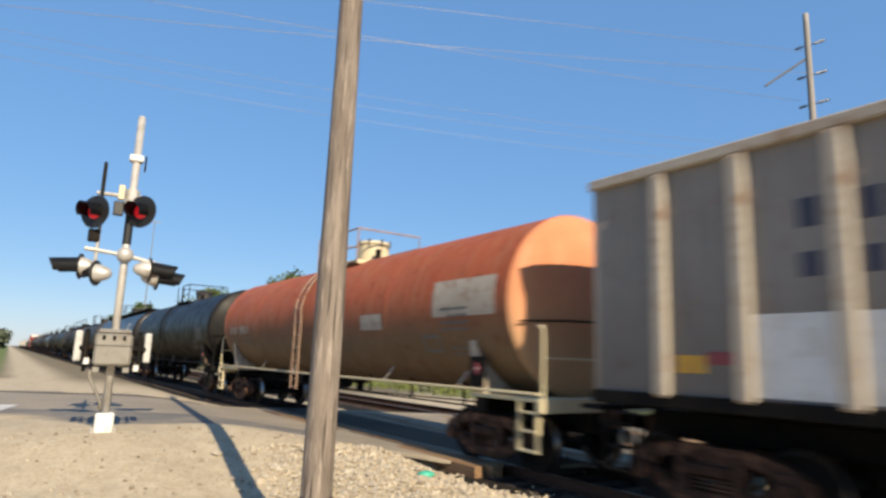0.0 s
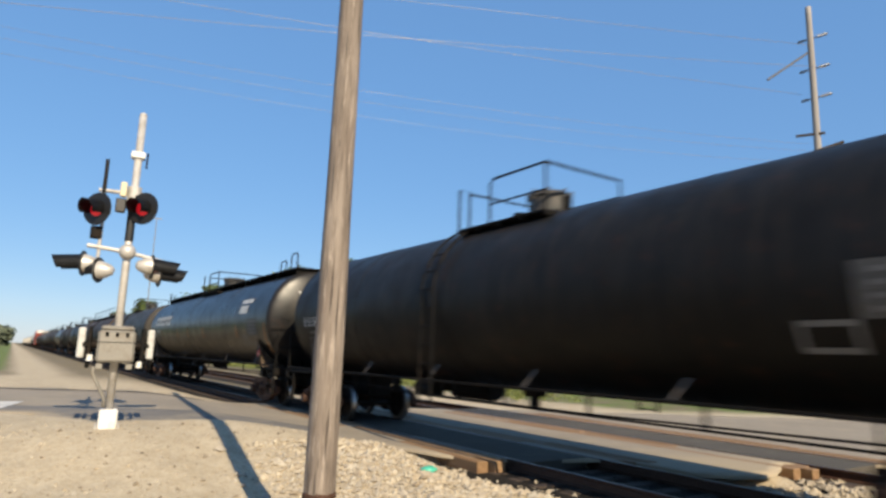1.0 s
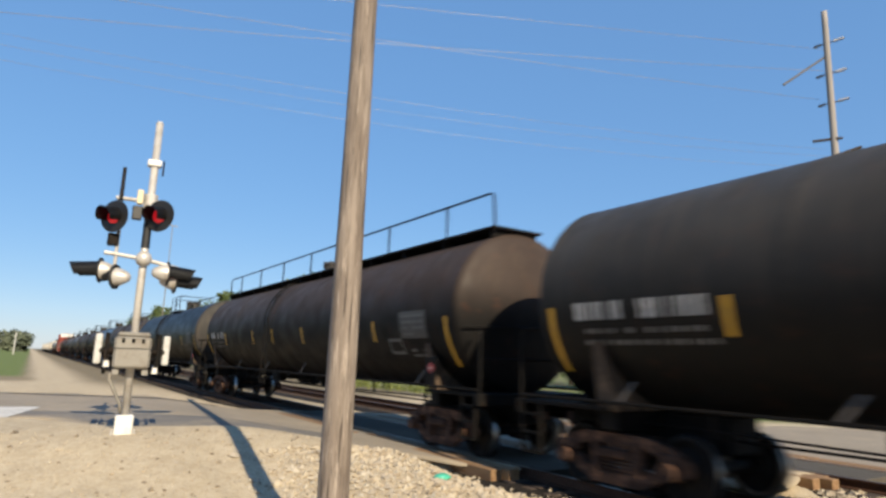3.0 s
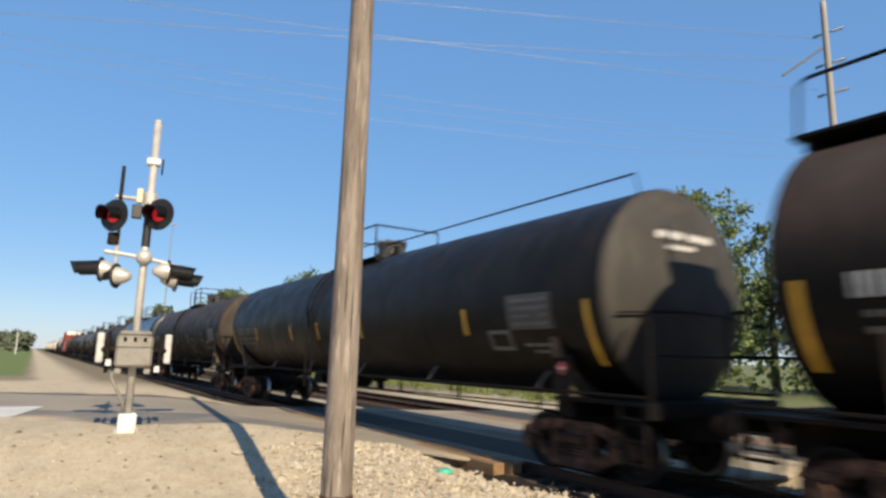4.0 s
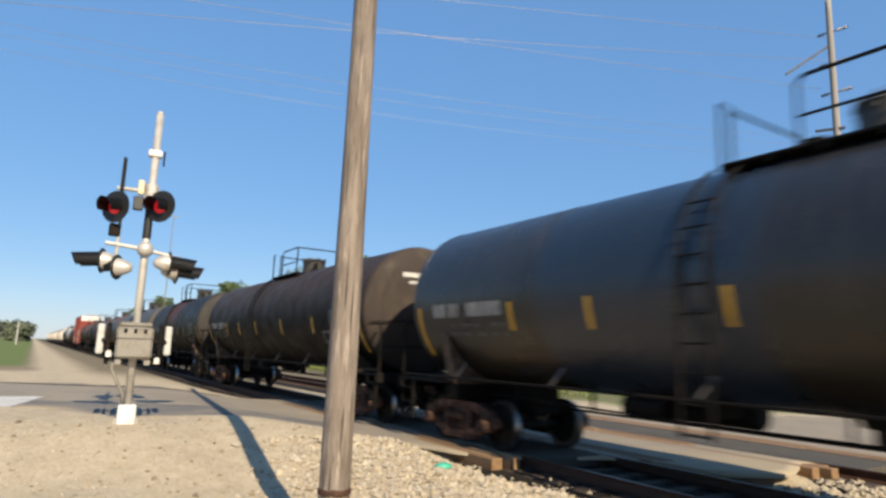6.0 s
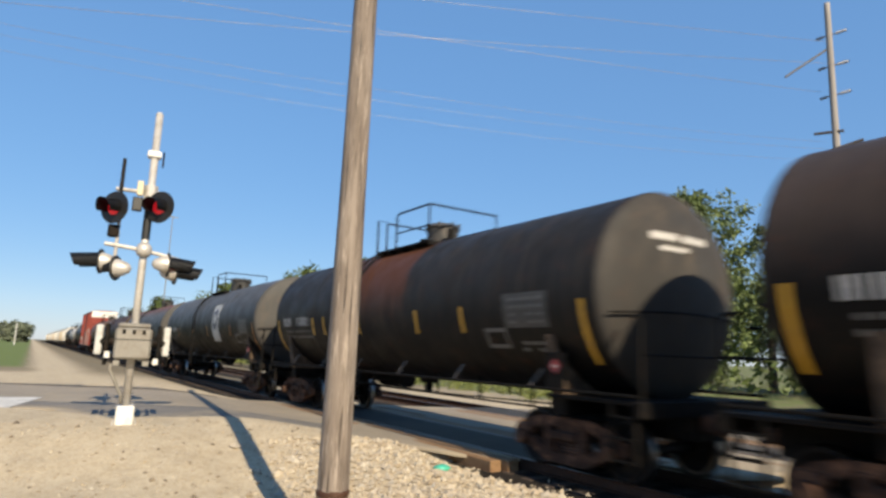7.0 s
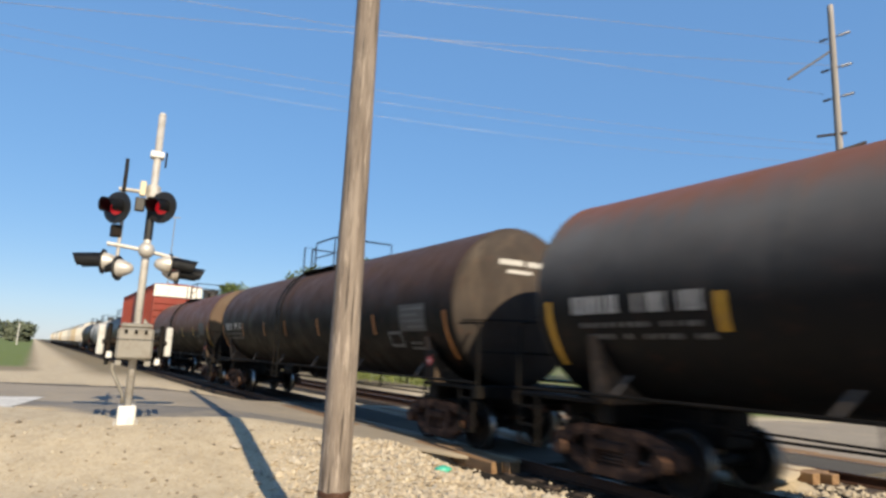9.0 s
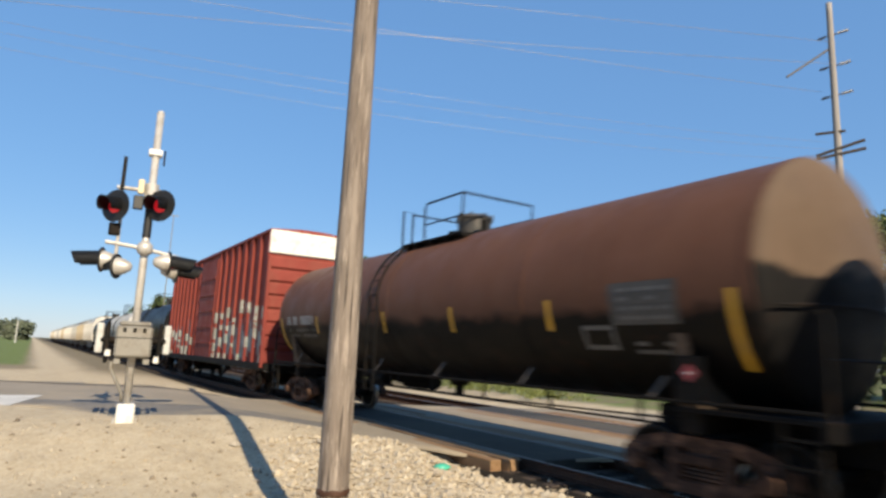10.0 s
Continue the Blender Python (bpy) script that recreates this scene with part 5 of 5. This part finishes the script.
def line_pole(x, y, top, scale, label):
    pl = wooden_pole("utility_pole", x, y, -0.3, top, 0.18, 0.12, M["farpole"], label, False, 12)
    ang = math.degrees(math.atan2(ACROSS.y, ACROSS.x))
    arm = Matrix.Rotation(radians(35), 3, "Z") @ ACROSS
    for z in (top - 1.5, top - 2.92, top - 4.25):
        for s, ln in ((1, 0.68), (-1, 0.5)):
            bm = BM()
            p0, p1 = arm * 0.1 * s + Vector((0, 0, z)), arm * ln * s + Vector((0, 0, z + 0.06 * s))
            for k in range(6):
                rod(bm, p0.lerp(p1, 0.3 + k * 0.11), p0.lerp(p1, 0.37 + k * 0.11), 0.08, 0.055, 10)
            rod(bm, p0, p1, 0.03, seg=8)
            part("post_insulator", bm, M["porcelain"], pl)
    part("crossarm", box(BM(), -0.95, 0.15, -0.045, 0.045, -0.05, 0.05, 0.01), M["crossarm"], pl, m=pose(-0.02, -0.18, top - 5.9, 0, 3, ang + 35))
    for dz, lean in ((-6.6, -14), (-6.86, -7)):
        bm = box(BM(), -1.0, 0.8, -0.055, 0.055, -0.055, 0.055, 0.01)
        part("crossarm", bm, M["crossarm"], pl, m=pose(-0.02, -0.2, top + dz, 0, lean, ang + 40))
    for z in (3.6, 5.0):
        part("step_bracket", box(BM(), -0.5, 0.5, -0.05, 0.05, z - 0.06, z + 0.06, 0.01), M["crossarm"], pl)
    return pl


u_top, l_top = 17.4, 13.4
line_pole(UX, UY, u_top, 1.0, "tall grey wooden utility pole with insulators")
line_pole(LX, LY, l_top, 1.0, "tall wooden utility pole beside the road")
bm = BM()
rod(bm, (27.29, 12.45, 15.27), (25.87, 13.54, 13.99), 0.05, seg=8)
tagged(new("pole_brace", mesh_of("pole_brace", bm, M["porcelain"])), "slender brace rod on the utility pole", "brace")


def wire(a, c, sag, r, label):
    a, c = Vector(a), Vector(c)
    pts = []
    for i in range(33):
        h = i / 32
        p = a.lerp(c, h)
        p.z -= sag * 4 * h * (1 - h)
        pts.append(p)
    ob = new("power_line", mesh_of("power_line", tube(BM(), pts, r, 5), M["wire"], True))
    return tagged(ob, label, "power line", group="overhead wires")


# heights at the tall pole and at the roadside pole, offset across the line, sag
for zu, zl, off, sag in ((15.6, 12.85, 0.0, 0.08), (14.25, 10.9, 0.7, 0.2), (13.55, 12.75, -0.6, 0.18)):
    wire(Vector((UX, UY, zu)) + ACROSS * off, Vector((LX, LY, zl)) + ACROSS * off, sag, 0.0085, "thin overhead power line")
for zu, zl, off, sag in ((11.2, 11.1, -0.4, 0.55), (10.75, 10.6, 0.0, 0.65), (10.1, 10.0, 0.4, 0.7)):
    wire(Vector((UX, UY, zu)) + ACROSS * off, Vector((LX, LY, zl)) + ACROSS * off, sag, 0.005, "faint lower overhead wire")

# ---- crossing signal ----
MX, MY, MZ = 1.47, 12.01, 0.30
sig = thing("crossing_signal", "aluminium crossing signal mast with red flashing lamps", "crossing signal", pose(MX, MY, MZ, 0, 0, -7))
# local axes: x to the right seen from the road shoulder, -y towards the shoulder
bm = rod(BM(), (0, 0, 0.1), (0, 0, 5.45), 0.063, seg=20)
part("mast", bm, M["alu"], sig, smooth=True)
part("mast_cap", rod(BM(), (0, 0, 5.45), (0, 0, 5.5), 0.07, 0.045, 16), M["alu"], sig)
part("mast_wrap", rod(BM(), (0, 0, 3.15), (0, 0, 3.75), 0.07, seg=16, caps=True), M["black"], sig)
bm = box(BM(), -0.14, 0.14, -0.14, 0.14, -0.1, 0.31, 0.025)
part("base_box", bm, M["white"], sig)
for x in (-0.17, 0.17):
    for y in (-0.15, 0.15):
        part("anchor_bolt", rod(BM(), (x, y, -0.06), (x, y, 0.06), 0.02, seg=8), M["alu"], sig)

# gate mechanism
bm = box(BM(), -0.28, 0.28, -0.36, 0.12, 1.08, 1.6, 0.035)
box(bm, -0.25, 0.25, -0.32, 0.1, 1.6, 1.68, 0.03)
mech = part("mechanism_housing", bm, M["housing"], sig)
part("lid_seam", box(BM(), -0.286, 0.286, -0.366, 0.1, 1.4, 1.415), M["black"], mech)
for x in (-0.15, 0.0, 0.15):
    part("latch", box(BM(), x - 0.025, x + 0.025, -0.375, -0.355, 1.5, 1.57), M["steel"], mech)
for x in (-0.22, 0.22):
    part("mount_foot", box(BM(), x - 0.05, x + 0.05, -0.3, 0.0, 0.97, 1.06, 0.01), M["housing"], mech)
for s in (-1, 1):
    part("counterweight", box(BM(), s * 0.52 - 0.055, s * 0.52 + 0.055, -0.1, 0.04, 1.14, 1.64, 0.02), M["offwhite"], sig)
    bm = rod(BM(), (s * 0.27, -0.05, 1.36), (s * 0.5, -0.05, 1.36), 0.06, seg=12)
    box(bm, s * 0.4 - 0.03, s * 0.4 + 0.03, -0.16, 0.02, 0.98, 1.66, 0.01)
    part("gate_arm_hub", bm, M["steel"], sig)
    part("bumper", rod(BM(), (s * 0.37, -0.2, 1.1 - 0.1 * (s > 0)), (s * 0.37, -0.2, 1.2 - 0.1 * (s > 0)), 0.05, 0.04, 12), M["white"], sig)
part("conduit", tube(BM(), [(-0.3, -0.12, 1.0), (-0.3, -0.14, 0.9), (-0.2, -0.14, 0.7), (-0.1, -0.13, 0.5), (-0.08, -0.12, 0.34)], 0.028, 8), M["housing"], sig, smooth=True)


def lamp(x, y, z, yaw, parent, disc=0.285, depth=0.34):
    """A flasher head: bell-shaped body, round background, hood and red lens; it faces -y before it is turned."""
    m = pose(x, y, z, 0, 0, yaw)
    bm = lathe_y(BM(), [(0.25, 0.0), (0.25, 0.04), (0.22, 0.08), (0.13, 0.125), (0.05, 0.15), (0.0, 0.155)], 22)
    body = part("lamp_body", bm, M["alu"], parent, smooth=True, m=m)
    bm = lathe_y(BM(), [(0.012, 0.0), (0.012, disc - 0.01), (0.0, disc), (-0.012, disc - 0.005), (-0.012, 0.0)], 40)
    part("background", bm, M["black"], body)
    bm = lathe_y(BM(), [(-0.016, 0.13), (-0.03, 0.1), (-0.045, 0.0)], 26)
    part("lens", bm, M["lens"], body, "red glass lens", smooth=True)
    bm = BM()
    rows_ = []
    for i in range(15):
        a = -2.1 + 4.2 * i / 14
        dep = depth * (1 - 0.28 * abs(a) / 2.1)
        rows_.append([bm.verts.new((0.155 * math.sin(a), -0.012, 0.155 * math.cos(a))), bm.verts.new((0.145 * math.sin(a), -dep, 0.145 * math.cos(a) - 0.03))])
    for p, q in zip(rows_, rows_[1:]):
        bm.faces.new((p[0], q[0], q[1], p[1]))
    bmesh.ops.solidify(bm, geom=bm.faces[:], thickness=0.006)
    part("hood", bm, M["black"], body)
    return body


# upper pair looks past the shoulder, lower pairs look along the road
lamp(0.17, -0.22, 3.72, -38, sig)
lamp(-0.53, -0.12, 3.64, -42, sig)
bm = tube(BM(), [(-0.55, 0, 4.0), (-0.1, 0, 4.0), (0.25, 0, 4.02)], 0.035, 8)
tube(bm, [(-0.48, 0.0, 4.0), (-0.5, -0.02, 3.64)], 0.03, 8)
tube(bm, [(0.17, 0.0, 4.02), (0.17, -0.05, 3.72)], 0.03, 8)
rod(bm, (0, 0, 3.86), (0, 0, 4.12), 0.12, seg=14)
part("upper_crossarm", bm, M["alu"], sig)
part("junction_box", box(BM(), -0.22, -0.12, -0.17, -0.06, 3.9, 4.16, 0.015), M["cream"], sig)
bm = tube(BM(), [(-0.62, 0, 3.02), (-0.2, -0.02, 2.98), (0.2, -0.02, 2.92), (0.62, 0, 2.84)], 0.035, 8)
tube(bm, [(-0.44, 0, 3.9), (-0.44, 0, 3.0), (-0.44, 0, 2.7)], 0.03, 8)
part("lower_crossarm", bm, M["alu"], sig)
bm = lathe_y(BM(), [(-0.2, 0.0), (-0.19, 0.07), (-0.12, 0.13), (0.02, 0.135), (0.1, 0.1), (0.12, 0.0)], 20, 0.0, 2.96)
part("terminal_box", box(BM(), -0.27, -0.11, -0.2, -0.08, 3.62, 3.86, 0.015), M["black"], sig)
part("junction_hub", bm, M["alu"], sig, smooth=True)
part("side_box", box(BM(), -0.6, -0.42, -0.06, 0.04, 3.14, 3.36, 0.02), M["steel"], sig)
for x, y, z, yaw in ((-0.64, -0.05, 2.7, -103), (-0.4, -0.12, 2.6, -116), (0.4, -0.02, 2.74, 101), (0.54, 0.1, 2.62, 100)):
    lamp(x, y, z, yaw, sig, 0.215, 0.2 if x == -0.4 else 0.5)
# brackets and blade seen nearly edge-on
part("bracket_plate", box(BM(), -0.12, 0.11, -0.095, 0.095, 4.64, 4.76, 0.02), M["white"], sig)
part("crossbuck_tip", box(BM(), 0.13, 0.16, -0.06, 0.04, 4.5, 4.76, 0.0, pose(0.0, 0, 0.0)), M["steel"], sig)
part("sign_blade", extrude_poly(BM(), [(-0.1, 3.96), (0.1, 3.96), (0.06, 4.45), (-0.02, 4.56)], -0.5, -0.44), M["steel"], sig)

# thin distant mast beyond the road
mast2 = thing("distant_mast", "thin grey lighting mast far beyond the road", "mast", pose(9.66 + 5.2, 95.0, 0))
part("shaft", rod(BM(), (0, 0, -0.2), (0, 0, 19.6), 0.09, 0.05, 8), M["housing"], mast2)
part("arm", box(BM(), -0.7, 0.7, -0.05, 0.05, 19.5, 19.62), M["housing"], mast2)
post_far = thing("marker_post", "pale post at the field's edge", "post", pose(-2.7, 150.0, 0))
part("shaft", rod(BM(), (0, 0, 0), (0, 0, 4.6), 0.14, 0.12, 8), M["offwhite"], post_far)

# litter in the gravel
bm = BM()
bmesh.ops.create_icosphere(bm, subdivisions=2, radius=0.12)
for v in bm.verts:
    v.co += Vector((0, 0, 0)) + v.co.normalized() * 0.03 * noise.noise(v.co * 20)
    v.co.z *= 0.5
    v.co.x *= 1.2
tagged(new("plastic_scrap", mesh_of("plastic_scrap", bm, M["teal"], True)), "crumpled teal plastic scrap in gravel", "litter").matrix_basis = pose(5.55, 8.45, ground_z(5.55, 8.45) + 0.03)
bm = BM()
rng = random.Random(8)
for k in range(5):
    box(bm, -0.12, 0.12, -0.05, 0.05, -0.004, 0.004, 0, pose(rng.uniform(-0.15, 0.15), rng.uniform(-0.1, 0.1), 0.02 + 0.02 * k, rng.uniform(-30, 30), rng.uniform(-30, 30), rng.uniform(0, 180)))
tagged(new("torn_sheet", mesh_of("torn_sheet", bm, M["litter"])), "torn grey plastic sheet in gravel", "litter").matrix_basis = pose(5.2, 5.75, ground_z(5.2, 5.75) + 0.01)


# ---- trees and weeds ----
def leaf_cloud(clumps, count, size, seed, lobes):
    rng = np.random.default_rng(seed)
    verts, faces = [], []
    for _ in range(clumps):
        lo = lobes[rng.integers(len(lobes))]
        d = rng.normal(size=3)
        d /= np.linalg.norm(d)
        c = np.array(lo[:3]) + d * np.array(lo[3:6]) * rng.uniform(0.55, 1.05)
        cr = rng.uniform(0.35, 0.8) * lo[3] * 0.38
        for _ in range(count):
            p = c + rng.normal(size=3) * cr * 0.6
            n = rng.normal(size=3)
            n /= np.linalg.norm(n)
            t = np.cross(n, (0.3, 0.5, 0.8))
            t /= np.linalg.norm(t) + 1e-6
            w = np.cross(n, t)
            s = size * rng.uniform(0.6, 1.3)
            base = len(verts)
            verts += [tuple(p + t * s), tuple(p + w * s * 0.55), tuple(p - t * s), tuple(p - w * s * 0.55)]
            faces.append((base, base + 1, base + 2, base + 3))
    return verts, faces


def tree(x, y, z, height, width, seed, mat="leaf", label="leafy green broadleaf tree", clumps=260, count=20, leaf=0.2, low=0.28):
    tr = thing("tree", label, "tree", pose(x, y, z, 0, 0, seed * 57 % 360), group="trees behind the railway")
    rng = random.Random(seed)
    lobes = []
    for k in range(9):
        a = k * 2.4
        h = low + (0.85 - low) * (k + 0.5) / 9
        w = width * (0.30 if h > 0.7 else 0.42)
        lobes.append((math.cos(a) * w * 0.7, math.sin(a) * w * 0.7, height * (h + rng.uniform(-0.04, 0.04)), width * rng.uniform(0.2, 0.3), width * rng.uniform(0.2, 0.3), height * rng.uniform(0.09, 0.15)))
    lobes.append((0, 0, height * 0.9, width * 0.16, width * 0.16, height * 0.09))
    bm = BM()
    rod(bm, (0, 0, -0.2), (0, 0, height * 0.4), height * 0.026, height * 0.018, 10)
    rod(bm, (0, 0, height * 0.4), (0.1, 0.1, height * 0.85), height * 0.018, height * 0.004, 8)
    for lo in lobes[:9]:
        rod(bm, (0, 0, lo[2] * 0.7), lo[:3], height * 0.009, height * 0.003, 6)
    part("trunk", bm, M["bark"], tr)
    v, f = leaf_cloud(clumps, count, leaf, seed, lobes)
    me = bpy.data.meshes.new("crown")
    me.from_pydata(v, [], f)
    me.materials.append(M[mat])
    part("crown", me, None, tr)
    return tr


TREES = [
    (22.7, 92.0, 0, 11.0, 9.0), (27.0, 71.0, 0, 11.6, 9.0), (33.0, 68.5, 0, 12.9, 8.0), (18.5, 120.0, 0, 10.0, 10.0),
    (39.4, 28.0, 0, 14.4, 9.0), (44.0, 25.0, 0, 12.0, 10.0), (44.0, 18.0, 0, 11.5, 10.0), (47.0, 10.0, 0, 11.0, 10.0), (50.0, 34.0, 0, 10.0, 11.0), (48.0, 2.0, 0, 11.0, 10.0),
    (46.0, 47.0, 0, 8.5, 10.0),
]
for k, (x, y, z, h, w) in enumerate(TREES):
    tree(x, y, z - 0.1, h, w, 11 + k * 3, count=44 if 3 < k < 8 else 24, leaf=0.15 if 3 < k < 8 else 0.2)


def thicket(name, pts, size, count, leaf, mat, seed, label, category):
    rng = np.random.default_rng(seed)
    lobes = [(x, y, h * 0.5, size, size, h * 0.5) for x, y, h in pts]
    v, f = leaf_cloud(count, 14, leaf, seed, lobes)
    v = [(a, b2, max(c, 0.0)) for a, b2, c in v]
    me = bpy.data.meshes.new(name)
    me.from_pydata(v, [], f)
    me.materials.append(M[mat])
    return tagged(new(name, me), label, category, kind="stuff")


rng = random.Random(4)
thicket("hedge", [(rng.uniform(34, 42), y, rng.uniform(2.5, 5.0)) for y in range(-4, 40, 2)], 2.2, 420, 0.22, "leaf", 21, "dense green undergrowth below the trees", "bushes")
thicket("verge_weeds", [(17.2 + rng.uniform(0, 2.4), y, rng.uniform(0.2, 0.5)) for y in np.arange(18.5, 75, 0.5)], 0.7, 1100, 0.06, "weed", 22, "tall yellow-green weeds on the verge", "weeds")
thicket("distant_trees", [(-60 + rng.uniform(-8, 8) + 3.2 * k, 268 + rng.uniform(-6, 6), rng.uniform(6, 9)) for k in range(18)], 4.0, 1800, 0.7, "leaf_far", 23, "dark line of trees across the field", "trees")


# ---- motion ----
def motions():
    for car, y in CARS:
        walk(car, [(t, pose(TRACK_A, y - SPEED * t, 0)) for t in (0.0, 2.5, 5.0, 7.5, 10.0)])
    turn = 84.0
    spin_rows = [(k / FPS, k * turn) for k in range(301)]
    for w, y in SPINNING:
        walk(w, [(t, pose(0, y, WHEEL_R, a, 0, 0)) for t, a in spin_rows])


motions()
